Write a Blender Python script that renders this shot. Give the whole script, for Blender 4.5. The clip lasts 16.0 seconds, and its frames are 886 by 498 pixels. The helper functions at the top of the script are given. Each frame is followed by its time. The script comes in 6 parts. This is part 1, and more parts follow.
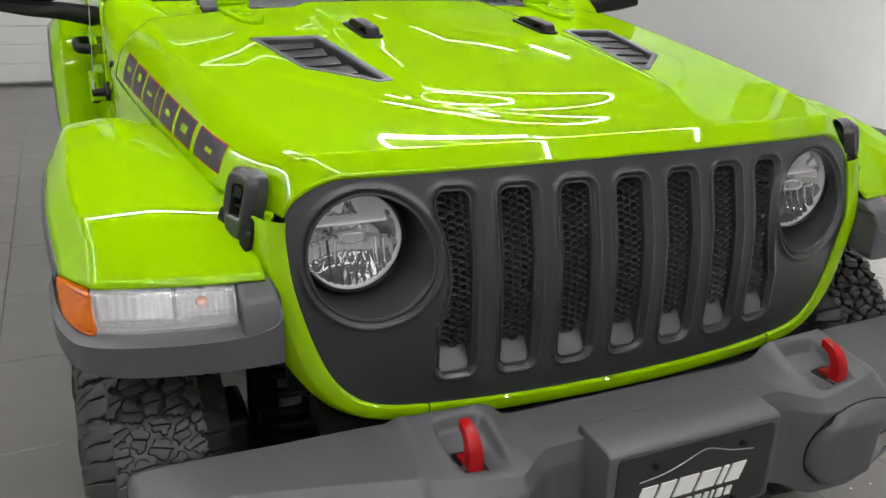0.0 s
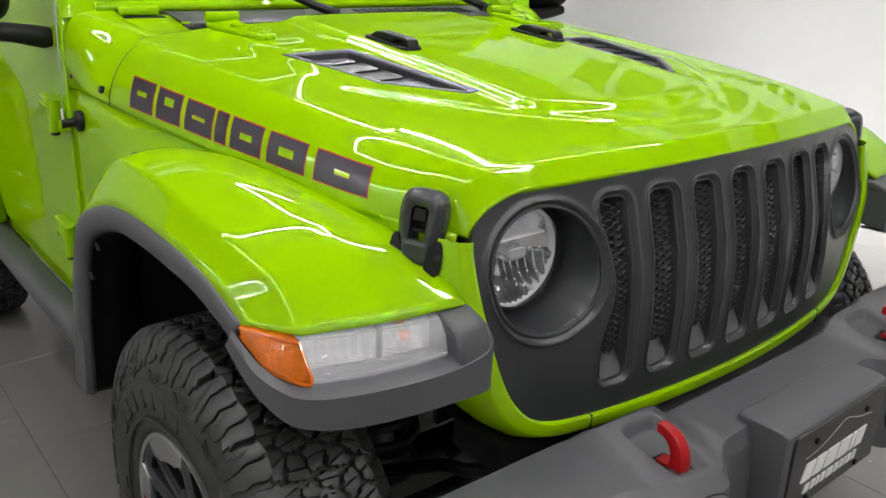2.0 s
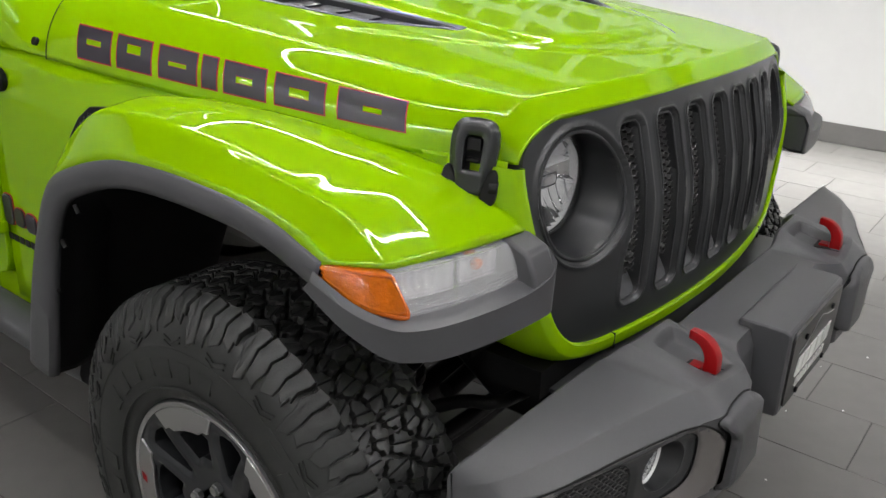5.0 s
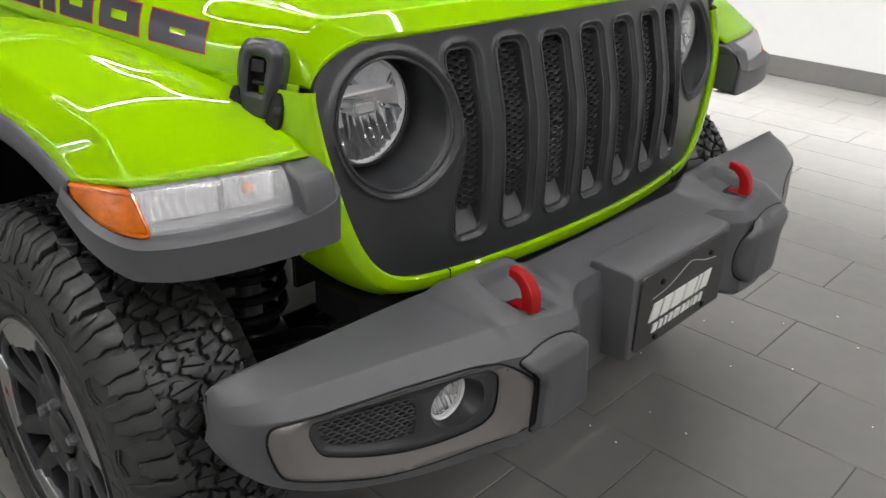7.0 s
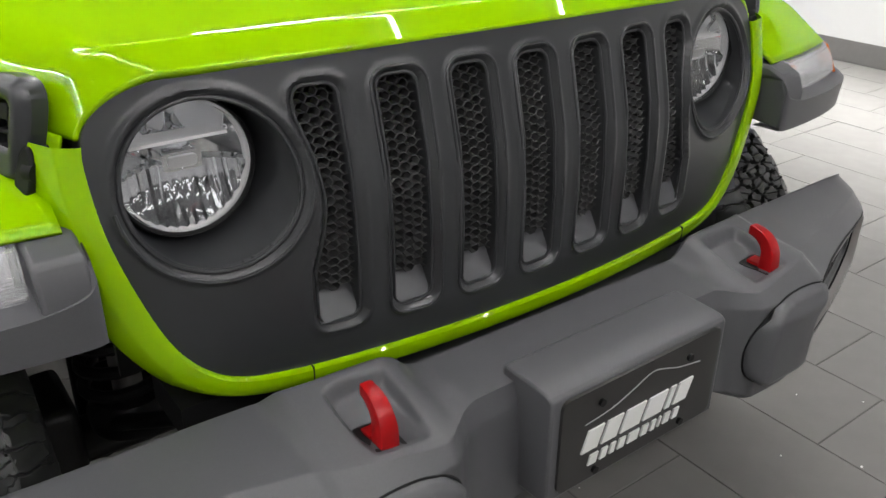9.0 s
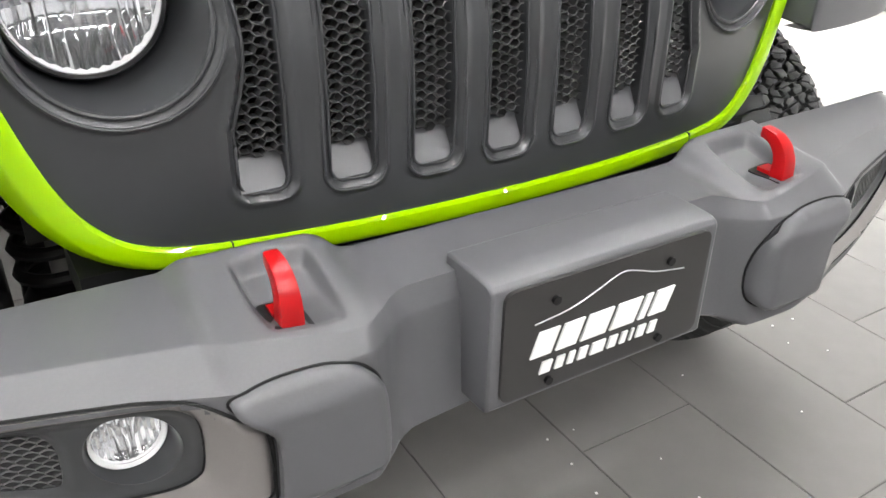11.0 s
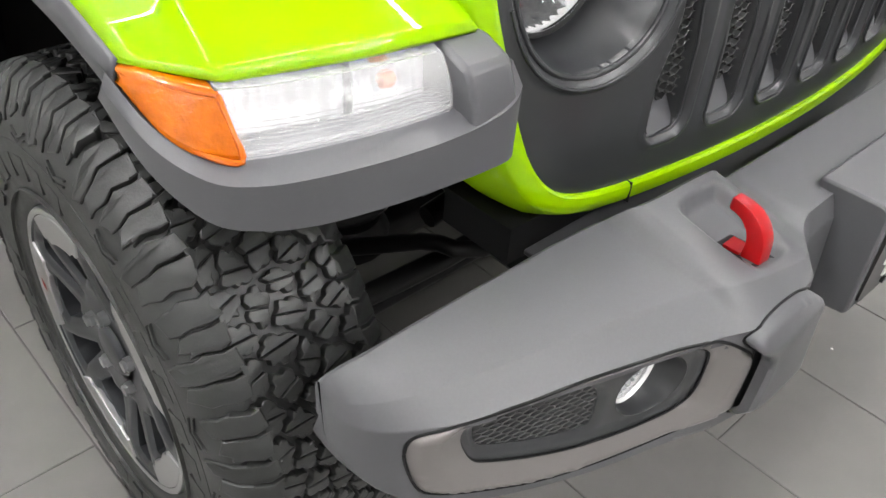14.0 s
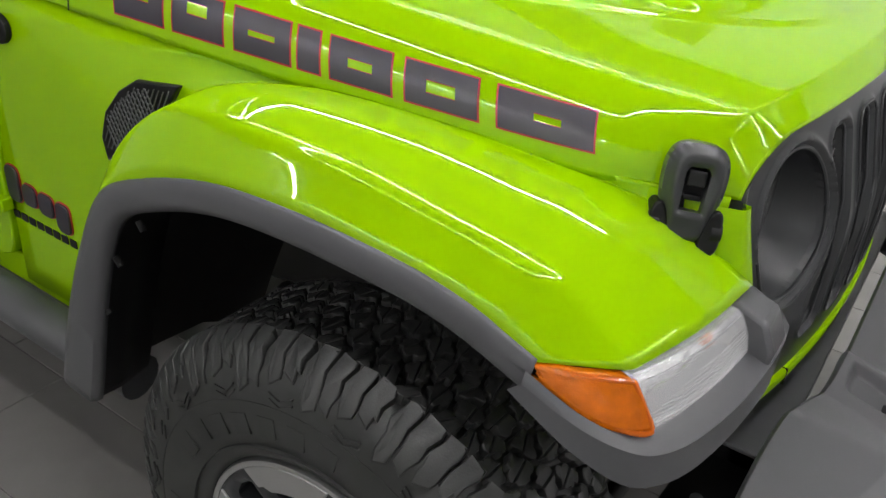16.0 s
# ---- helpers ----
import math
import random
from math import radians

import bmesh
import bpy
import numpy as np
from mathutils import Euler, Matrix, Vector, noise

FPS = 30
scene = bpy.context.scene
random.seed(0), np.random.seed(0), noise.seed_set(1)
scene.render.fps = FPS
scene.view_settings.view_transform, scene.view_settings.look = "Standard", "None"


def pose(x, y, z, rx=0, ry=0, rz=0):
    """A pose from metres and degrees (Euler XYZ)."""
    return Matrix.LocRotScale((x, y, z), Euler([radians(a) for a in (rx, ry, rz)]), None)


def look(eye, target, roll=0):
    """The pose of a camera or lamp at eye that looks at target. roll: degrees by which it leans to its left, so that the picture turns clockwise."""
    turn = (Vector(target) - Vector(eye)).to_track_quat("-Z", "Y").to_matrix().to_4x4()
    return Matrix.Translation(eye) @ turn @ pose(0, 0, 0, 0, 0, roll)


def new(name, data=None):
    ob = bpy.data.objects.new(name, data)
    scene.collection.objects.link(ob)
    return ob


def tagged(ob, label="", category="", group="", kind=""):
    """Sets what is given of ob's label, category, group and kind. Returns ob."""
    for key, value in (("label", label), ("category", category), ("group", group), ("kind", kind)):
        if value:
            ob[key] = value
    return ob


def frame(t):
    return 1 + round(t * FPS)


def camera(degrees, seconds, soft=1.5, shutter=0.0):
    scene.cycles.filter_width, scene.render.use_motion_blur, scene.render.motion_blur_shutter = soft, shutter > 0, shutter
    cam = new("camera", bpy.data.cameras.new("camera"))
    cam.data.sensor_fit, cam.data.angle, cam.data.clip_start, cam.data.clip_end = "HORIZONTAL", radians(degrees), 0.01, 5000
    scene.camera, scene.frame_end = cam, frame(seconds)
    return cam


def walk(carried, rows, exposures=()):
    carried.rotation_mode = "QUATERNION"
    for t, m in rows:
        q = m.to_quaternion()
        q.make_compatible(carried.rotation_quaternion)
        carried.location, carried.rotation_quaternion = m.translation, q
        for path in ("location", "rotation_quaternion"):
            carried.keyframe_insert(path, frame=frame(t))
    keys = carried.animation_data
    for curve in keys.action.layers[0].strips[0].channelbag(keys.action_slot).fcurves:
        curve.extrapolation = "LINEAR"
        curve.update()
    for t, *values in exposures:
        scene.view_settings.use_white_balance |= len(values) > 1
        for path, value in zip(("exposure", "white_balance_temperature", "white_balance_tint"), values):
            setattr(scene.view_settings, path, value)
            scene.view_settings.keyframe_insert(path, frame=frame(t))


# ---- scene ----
cam = camera(56.4, 16.0)
PATH = [
    (0, (-0.892, -0.891, 1.534), (-0.123, 0.803, 0.8), 2.0),
    (0.5, (-1.08, -0.882, 1.543), (-0.189, 0.763, 0.836), 2.2),
    (1, (-1.227, -0.829, 1.531), (-0.215, 0.751, 0.838), 2.5),
    (1.5, (-1.32, -0.691, 1.501), (-0.214, 0.825, 0.809), 2.0),
    (2, (-1.394, -0.538, 1.5), (-0.194, 0.907, 0.813), 2.0),
    (2.5, (-1.485, -0.427, 1.497), (-0.201, 0.946, 0.815), 2.0),
    (3, (-1.634, -0.276, 1.516), (-0.263, 1.011, 0.834), 2.4),
    (3.5, (-1.714, -0.207, 1.522), (-0.288, 1.014, 0.832), 2.0),
    (4, (-1.703, -0.198, 1.509), (-0.234, 0.967, 0.812), 2.1),
    (4.5, (-1.685, -0.228, 1.472), (-0.188, 0.894, 0.764), 2.3),
    (4.7, (-1.672, -0.256, 1.444), (-0.18, 0.864, 0.725), 2.3),
    (6.8, (-1.396, -0.624, 1.414), (-0.077, 0.607, 0.551), 2.1),
    (7, (-1.356, -0.627, 1.407), (-0.033, 0.603, 0.548), 2.0),
    (7.5, (-1.225, -0.615, 1.395), (0.084, 0.627, 0.532), 1.9),
    (8, (-1.12, -0.599, 1.405), (0.132, 0.693, 0.531), 1.2),
    (8.2, (-1.046, -0.599, 1.41), (0.166, 0.726, 0.53), 0.8),
    (10.3, (-0.637, -0.597, 1.318), (0.318, 0.903, 0.402), 1.6),
    (10.5, (-0.629, -0.613, 1.294), (0.322, 0.89, 0.38), 1.4),
    (11, (-0.639, -0.625, 1.231), (0.292, 0.856, 0.261), 1.4),
    (11.5, (-0.708, -0.561, 1.185), (0.207, 0.823, 0.069), 2.5),
    (12, (-0.811, -0.529, 1.196), (0.109, 0.795, 0.012), 3.2),
    (12.5, (-0.966, -0.51, 1.212), (-0.009, 0.772, 0.012), 4.1),
    (13, (-1.085, -0.47, 1.263), (-0.107, 0.779, 0.045), 4.0),
    (13.5, (-1.149, -0.348, 1.32), (-0.114, 0.837, 0.085), 3.8),
    (14, (-1.192, -0.213, 1.33), (-0.084, 0.889, 0.082), 4.4),
    (14.5, (-1.256, -0.099, 1.348), (-0.085, 0.928, 0.093), 3.7),
    (15, (-1.367, 0.011, 1.413), (-0.098, 0.973, 0.202), 4.3),
    (15.5, (-1.474, 0.084, 1.452), (-0.105, 1.014, 0.329), 4.7),
    (16, (-1.564, 0.155, 1.502), (-0.098, 1.088, 0.513), 4.8),
]
EXPOSURES = [(0.0, -1.22), (2.0, -1.25), (3.0, -1.33), (4.7, -1.4), (6.8, -1.2), (8.2, -1.22), (10.3, -0.57), (11.0, 0.10), (12.5, 0.25), (13.2, 0.14), (14.5, -0.45), (15.2, -0.92), (16.0, -1.24)]
walk(cam, [(t, look(eye, target, roll)) for t, eye, target, roll in PATH], EXPOSURES)

# ---- world and light ----
world = bpy.data.worlds.new("world")
scene.world = world
world.use_nodes = True
wt = world.node_tree
sky = wt.nodes.new("ShaderNodeTexSky")
sky.sky_type = "NISHITA"
sky.sun_disc = False
sky.sun_elevation, sky.sun_rotation = radians(35), radians(150)
wt.links.new(sky.outputs[0], wt.nodes["Background"].inputs[0])
wt.nodes["Background"].inputs[1].default_value = 0.1

LED = 262.0          # strength of the ceiling light lines
DOWN = 268.0         # watts of the fill lamp added by the east wall


def area_lamp(name, m, sx, sy, watts, color, spread=75):
    d = bpy.data.lights.new(name, "AREA")
    d.spread = radians(spread)
    d.shape, d.size, d.size_y, d.energy, d.color = "RECTANGLE", sx, sy, watts, color
    ob = new(name, d)
    ob.matrix_world = m
    return ob


# ---- materials ----
def material(name, color, rough=0.5, metal=0.0, coat=0.0, vary=0.1, scale=40.0, bump=0.0, bump_scale=200.0, spec=0.5,
             rough_vary=0.0, piece=0.0, big=3.0, emit=0.0, alpha_trans=0.0, stain=None):
    """A node material: colour with variation at two scales, roughness variation and fine relief."""
    m = bpy.data.materials.new(name)
    m.use_nodes = True
    nt = m.node_tree
    b = nt.nodes["Principled BSDF"]
    n, lk = nt.nodes.new, nt.links.new
    co = n("ShaderNodeTexCoord").outputs["Object"]
    fine, wide = n("ShaderNodeTexNoise"), n("ShaderNodeTexNoise")
    for tex, sc, det in ((fine, scale, 6.0), (wide, big, 3.0)):
        lk(co, tex.inputs["Vector"])
        tex.inputs["Scale"].default_value, tex.inputs["Detail"].default_value = sc, det
    add = n("ShaderNodeMath")
    add.operation = "ADD"
    lk(fine.outputs["Fac"], add.inputs[0])
    lk(wide.outputs["Fac"], add.inputs[1])
    last = add.outputs[0]
    if piece:
        info, mul = n("ShaderNodeObjectInfo"), n("ShaderNodeMath")
        mul.operation = "MULTIPLY_ADD"
        lk(info.outputs["Random"], mul.inputs[0])
        mul.inputs[1].default_value = piece
        lk(last, mul.inputs[2])
        last = mul.outputs[0]
    ramp = n("ShaderNodeMapRange")
    lk(last, ramp.inputs["Value"])
    ramp.inputs["From Min"].default_value, ramp.inputs["From Max"].default_value = 0.55, 1.45 + piece
    ramp.inputs["To Min"].default_value, ramp.inputs["To Max"].default_value = 1 - vary, 1 + vary
    mix = n("ShaderNodeVectorMath")
    mix.operation = "SCALE"
    mix.inputs[0].default_value = color
    lk(ramp.outputs[0], mix.inputs["Scale"])
    lk(mix.outputs[0], b.inputs["Base Color"])
    if rough_vary:
        rr = n("ShaderNodeMapRange")
        lk(add.outputs[0], rr.inputs["Value"])
        rr.inputs["From Min"].default_value, rr.inputs["From Max"].default_value = 0.6, 1.4
        rr.inputs["To Min"].default_value, rr.inputs["To Max"].default_value = max(0.02, rough - rough_vary), rough + rough_vary
        lk(rr.outputs[0], b.inputs["Roughness"])
    else:
        b.inputs["Roughness"].default_value = rough
    b.inputs["Metallic"].default_value = metal
    b.inputs["Specular IOR Level"].default_value = spec
    b.inputs["Coat Weight"].default_value = coat
    b.inputs["Coat Roughness"].default_value = 0.02
    if bump:
        bt, bn = n("ShaderNodeTexNoise"), n("ShaderNodeBump")
        lk(co, bt.inputs["Vector"])
        bt.inputs["Scale"].default_value, bt.inputs["Detail"].default_value = bump_scale, 4.0
        bn.inputs["Strength"].default_value, bn.inputs["Distance"].default_value = bump, 0.002
        lk(bt.outputs["Fac"], bn.inputs["Height"])
        lk(bn.outputs[0], b.inputs["Normal"])
    if emit:
        b.inputs["Emission Color"].default_value = (*color, 1)
        b.inputs["Emission Strength"].default_value = emit
    if alpha_trans:
        b.inputs["Transmission Weight"].default_value = alpha_trans
        b.inputs["IOR"].default_value = 1.45
    return m


GREEN = material("lime_paint", (0.262, 0.480, 0.0004), rough=0.45, spec=0.0, coat=0.72, vary=0.03, scale=900)
GREY = material("grey_plastic", (0.080, 0.0802, 0.0865), rough=0.40, vary=0.08, scale=300, bump=0.12, bump_scale=1400, rough_vary=0.05)
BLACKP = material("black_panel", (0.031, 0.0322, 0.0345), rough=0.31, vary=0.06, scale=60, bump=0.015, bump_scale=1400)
MESH = material("black_mesh", (0.058, 0.0585, 0.059), rough=0.25, vary=0.1, scale=200)
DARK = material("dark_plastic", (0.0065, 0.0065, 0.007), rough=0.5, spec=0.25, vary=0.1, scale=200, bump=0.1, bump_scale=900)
BEZEL = material("warm_grey_bezel", (0.190, 0.177, 0.173), rough=0.34, metal=0.3, vary=0.05, scale=500, bump=0.05, bump_scale=1500)
RUBBER = material("tyre_rubber", (0.0235, 0.0245, 0.0240), rough=0.42, spec=0.5, vary=0.45, scale=45, bump=0.14, bump_scale=350, rough_vary=0.10)
RED = material("red_paint", (0.34, 0.0020, 0.004), rough=0.34, spec=0.25, coat=0.25, vary=0.05, scale=300)
REDLINE = material("red_outline", (0.42, 0.012, 0.015), rough=0.4, vary=0.05, scale=300)
DECAL = material("black_decal", (0.028, 0.024, 0.034), rough=0.36, vary=0.15, scale=500)
CHROME = material("chrome", (0.90, 0.91, 0.93), rough=0.07, metal=1.0, vary=0.03, scale=80)
ALU = material("machined_alloy", (0.62, 0.62, 0.63), rough=0.3, metal=1.0, vary=0.05, scale=400, bump=0.03, bump_scale=700)
GUN = material("gunmetal_alloy", (0.034, 0.036, 0.040), rough=0.30, metal=0.4, vary=0.06, scale=300)
AMBER = material("amber_plastic", (0.52, 0.115, 0.0), rough=0.2, spec=0.25, coat=0.4, vary=0.35, scale=60, bump=0.7, bump_scale=150)
LENSW = material("frosted_lens", (0.97, 0.97, 0.98), rough=0.16, vary=0.02, scale=18, bump=0.2, bump_scale=60, alpha_trans=0.85)
GLASS = material("clear_glass", (1, 1, 1), rough=0.0, vary=0.0, alpha_trans=1.0)
TINT = material("dark_glass", (0.01, 0.012, 0.013), rough=0.03, vary=0.1, coat=1.0)
TILE = material("grey_floor_tile", (0.205, 0.199, 0.190), rough=0.22, spec=0.62, vary=0.11, scale=13, bump=0.03, bump_scale=500, rough_vary=0.02, piece=0.4, big=2.2)
GROUT = material("dark_grout", (0.085, 0.083, 0.080), rough=0.9, vary=0.2, scale=60, bump=0.3)
CEIL = material("dark_ceiling_paint", (0.05, 0.05, 0.052), rough=0.8, vary=0.1, scale=8, bump=0.1, bump_scale=120)
WALL = material("white_wall_paint", (0.69, 0.69, 0.69), rough=0.55, vary=0.02, scale=12, bump=0.05, bump_scale=260)
WALL_DIM = material("grey_wall_paint", (0.26, 0.26, 0.265), rough=0.6, vary=0.03, scale=12, bump=0.05, bump_scale=260)
BASE = material("dark_baseboard", (0.16, 0.155, 0.15), rough=0.5, vary=0.08, scale=30)
STEEL = material("black_steel", (0.0075, 0.0075, 0.008), rough=0.42, metal=0.0, spec=0.3, vary=0.25, scale=50, bump=0.1)
WHITE = material("white_vinyl", (0.82, 0.82, 0.80), rough=0.4, vary=0.03, scale=100)
PLATE = material("black_plate", (0.022, 0.021, 0.021), rough=0.3, vary=0.08, scale=200)
LIGHT = material("led_tube", (1.0, 0.985, 0.97), rough=0.5, vary=0.0, emit=LED)
GRIT = material("white_grit", (0.75, 0.74, 0.72), rough=0.7, vary=0.1)


# ---- mesh helpers ----
def mesh_of(name, bm, mat, smooth=40):
    me = bpy.data.meshes.new(name)
    bm.to_mesh(me)
    bm.free()
    me.materials.append(mat)
    for p in me.polygons:
        p.use_smooth = True
    me.set_sharp_from_angle(angle=radians(smooth))
    return me


def part(name, bm, mat, parent=None, label="", smooth=40):
    """One bmesh as one mesh object under a thing or a part."""
    ob = new(name, mesh_of(name, bm, mat, smooth))
    ob.parent = parent
    if label:
        ob["label"] = label
    return ob


def bevelled(ob, width, segments=2, angle=35):
    md = ob.modifiers.new("Bevel", "BEVEL")
    md.width, md.segments, md.limit_method, md.angle_limit = width, segments, "ANGLE", radians(angle)
    return ob


def thick(ob, depth, offset=-1.0):
    md = ob.modifiers.new("Solidify", "SOLIDIFY")
    md.thickness, md.offset = depth, offset
    return ob


def sheet(bm, rows, close=False, flip=False):
    """Quads over rows of points."""
    vs = [[bm.verts.new(p) for p in r] for r in rows]
    for a, b in zip(vs[:-1], vs[1:]):
        n = len(a)
        for k in range(n if close else n - 1):
            q = (a[k], a[(k + 1) % n], b[(k + 1) % n], b[k])
            bm.faces.new(q[::-1] if flip else q)
    return vs


def lerp(a, b, t):
    return tuple(p + (q - p) * t for p, q in zip(a, b))


def spline(pts, t):
    """Catmull-Rom through pts, t from 0 to len - 1."""
    n = len(pts) - 1
    i = min(int(t), n - 1)
    f = t - i
    p = [pts[max(0, min(n, i + k))] for k in (-1, 0, 1, 2)]
    return tuple(0.5 * (2 * b + (c - a) * f + (2 * a - 5 * b + 4 * c - d) * f * f + (3 * b - a - 3 * c + d) * f ** 3)
                 for a, b, c, d in zip(*p))


def dense(pts, per):
    n = len(pts) - 1
    return [spline(pts, k / per) for k in range(n * per + 1)]


def curve_at(table, y):
    """Monotone smooth reading of a table of (y, value)."""
    n = len(table) - 1
    if y <= table[0][0]:
        return table[0][1]
    if y >= table[n][0]:
        return table[n][1]
    k = next(q for q in range(n) if table[q + 1][0] >= y)

    def slope(q):
        return (table[q + 1][1] - table[q][1]) / (table[q + 1][0] - table[q][0])

    def tangent(q):
        if q in (0, n):
            return slope(min(q, n - 1))
        a, c = slope(q - 1), slope(q)
        return 0.0 if a * c <= 0 else 2 * a * c / (a + c)
    h = table[k + 1][0] - table[k][0]
    t = (y - table[k][0]) / h
    return ((2 * t ** 3 - 3 * t * t + 1) * table[k][1] + (t ** 3 - 2 * t * t + t) * h * tangent(k)
            + (3 * t * t - 2 * t ** 3) * table[k + 1][1] + (t ** 3 - t * t) * h * tangent(k + 1))


def steps(t):
    t = np.clip(t, 0.0, 1.0)
    return t * t * (3 - 2 * t)


def step01(t):
    t = max(0.0, min(1.0, t))
    return t * t * (3 - 2 * t)


def quint(t):
    t = max(0.0, min(1.0, t))
    return t * t * t * (t * (6 * t - 15) + 10)


def offset(poly, d):
    """The outline moved outwards by d (inwards: minus)."""
    n = len(poly)
    area = sum(poly[k][0] * poly[(k + 1) % n][1] - poly[(k + 1) % n][0] * poly[k][1] for k in range(n))
    sg = 1 if area > 0 else -1
    out = []
    for k in range(n):
        (ax, ay), (px, py), (bx, by) = poly[k - 1], poly[k], poly[(k + 1) % n]
        u, v = Vector((px - ax, py - ay)).normalized(), Vector((bx - px, by - py)).normalized()
        n1, n2 = Vector((u.y, -u.x)) * sg, Vector((v.y, -v.x)) * sg
        m = n1 + n2
        f = min(2.0, 2.0 / max(0.3, m.dot(m)))
        out.append((px + m.x * f * d, py + m.y * f * d))
    return out


def chaikin(poly, times=2):
    """The outline with its corners cut round."""
    for _ in range(times):
        poly = [q for a, b in zip(poly, poly[1:] + poly[:1]) for q in (lerp(a, b, 0.25), lerp(a, b, 0.75))]
    return poly


def prism(bm, outline, place, d0, d1):
    """A closed outline of (a, b) between depths d0 and d1; place(a, b, d) gives the point."""
    lo = [bm.verts.new(place(a, b, d0)) for a, b in outline]
    hi = [bm.verts.new(place(a, b, d1)) for a, b in outline]
    n = len(outline)
    bm.faces.new(lo[::-1])
    bm.faces.new(hi)
    for k in range(n):
        bm.faces.new((lo[k], lo[(k + 1) % n], hi[(k + 1) % n], hi[k]))


def block(bm, x0, x1, y0, y1, z0, z1):
    prism(bm, [(x0, y0), (x1, y0), (x1, y1), (x0, y1)], lambda a, b, d: (a, b, d), z0, z1)


def weld(bm):
    bmesh.ops.remove_doubles(bm, verts=bm.verts, dist=0.00002)
    return fix(bm)


def fix(bm):
    bmesh.ops.recalc_face_normals(bm, faces=bm.faces)
    return bm


def tube(bm, pts, r, sides=8, caps=True, flat=1.0):
    """A tube along pts; r a number or a function of the fraction."""
    n = len(pts)
    rings = []
    ref = Vector((0, 0, 1))
    for k, p in enumerate(pts):
        d = (Vector(pts[min(k + 1, n - 1)]) - Vector(pts[max(k - 1, 0)])).normalized()
        a = d.cross(ref)
        if a.length < 1e-3:
            a = d.cross(Vector((1, 0, 0)))
        a.normalize()
        b = d.cross(a)
        rr = r(k / (n - 1)) if callable(r) else r
        rings.append([Vector(p) + a * rr * math.cos(q) + b * rr * flat * math.sin(q)
                      for q in (2 * math.pi * j / sides for j in range(sides))])
    vs = sheet(bm, rings, close=True)
    if caps:
        bm.faces.new(vs[0])
        bm.faces.new(vs[-1][::-1])
    return vs


def lathe(bm, profile, axis, sides=48, close=False):
    """Turns (radius, depth) round an axis; axis(radius, angle, depth) gives the point."""
    rows = [[axis(r, 2 * math.pi * k / sides, d) for k in range(sides)] for r, d in profile]
    if close:
        rows.append(rows[0])
    return sheet(bm, rows, close=True)


def rounded(w, h, r, n=5, cx=0.0, cy=0.0):
    out = []
    for sx, sy, a0 in ((1, 1, 0), (-1, 1, 90), (-1, -1, 180), (1, -1, 270)):
        for k in range(n + 1):
            a = radians(a0 + 90 * k / n)
            out.append((cx + sx * (w / 2 - r) + r * math.cos(a), cy + sy * (h / 2 - r) + r * math.sin(a)))
    return out


def poly_sdf(poly, X, Z):
    """Signed distance of arrays X, Z to a polygon, negative inside."""
    P = np.array(poly)
    Q = np.roll(P, -1, axis=0)
    best = np.full(X.shape, 1e9)
    inside = np.zeros(X.shape, bool)
    for (ax, az), (bx, bz) in zip(P, Q):
        ex, ez = bx - ax, bz - az
        t = np.clip(((X - ax) * ex + (Z - az) * ez) / (ex * ex + ez * ez + 1e-15), 0, 1)
        best = np.minimum(best, np.hypot(X - ax - t * ex, Z - az - t * ez))
        hit = ((az > Z) != (bz > Z)) & (X < (bx - ax) * (Z - az) / (bz - az + 1e-15) + ax)
        inside ^= hit
    return np.where(inside, -best, best)


def cut_panel(bm, x0, x1, z0, z1, step, field, place, walls=0.0, flip=False, relief=None):
    """A fine sheet kept where field(X, Z) < 0, its rim drawn to the field's edge; place(x, z) gives the point.
    walls: a depth by which the rims are turned back, place(x, z, depth)."""
    nx, nz = int(round((x1 - x0) / step)) + 1, int(round((z1 - z0) / step)) + 1
    X, Z = np.meshgrid(np.linspace(x0, x1, nx), np.linspace(z0, z1, nz), indexing="ij")
    F = field(X, Z)
    e = step * 0.2
    for _ in range(3):
        near = np.abs(F) < step * 0.75
        gx = (field(X + e, Z) - field(X - e, Z)) / (2 * e)
        gz = (field(X, Z + e) - field(X, Z - e)) / (2 * e)
        g2 = np.maximum(gx * gx + gz * gz, 0.2)
        X = np.where(near, X - F * gx / g2, X)
        Z = np.where(near, Z - F * gz / g2, Z)
        F = np.where(near, 0.0, F)
        break
    keep = F <= 1e-9
    R = relief(X, Z) if relief else np.zeros(X.shape)
    ids = {}

    def vert(i, k):
        if (i, k) not in ids:
            ids[i, k] = bm.verts.new(place(float(X[i, k]), float(Z[i, k]), float(R[i, k])))
        return ids[i, k]
    cells = keep[:-1, :-1] & keep[1:, :-1] & keep[1:, 1:] & keep[:-1, 1:]
    mid = (F[:-1, :-1] + F[1:, :-1] + F[1:, 1:] + F[:-1, 1:]) / 4 < -1e-5
    used = {}
    for i, k in zip(*np.nonzero(cells & mid)):
        i, k = int(i), int(k)
        q = [(i, k), (i + 1, k), (i + 1, k + 1), (i, k + 1)]
        if flip:
            q = q[::-1]
        bm.faces.new([vert(*c) for c in q])
        for a, b in zip(q, q[1:] + q[:1]):
            used[a, b] = used.get((a, b), 0) + 1
    if walls:
        back = {}

        def deep(c):
            if c not in back:
                back[c] = bm.verts.new(place(float(X[c]), float(Z[c]), walls + float(R[c])))
            return back[c]
        for (a, b) in list(used):
            if (b, a) not in used:
                bm.faces.new((vert(*b), vert(*a), deep(a), deep(b)))
    return bm


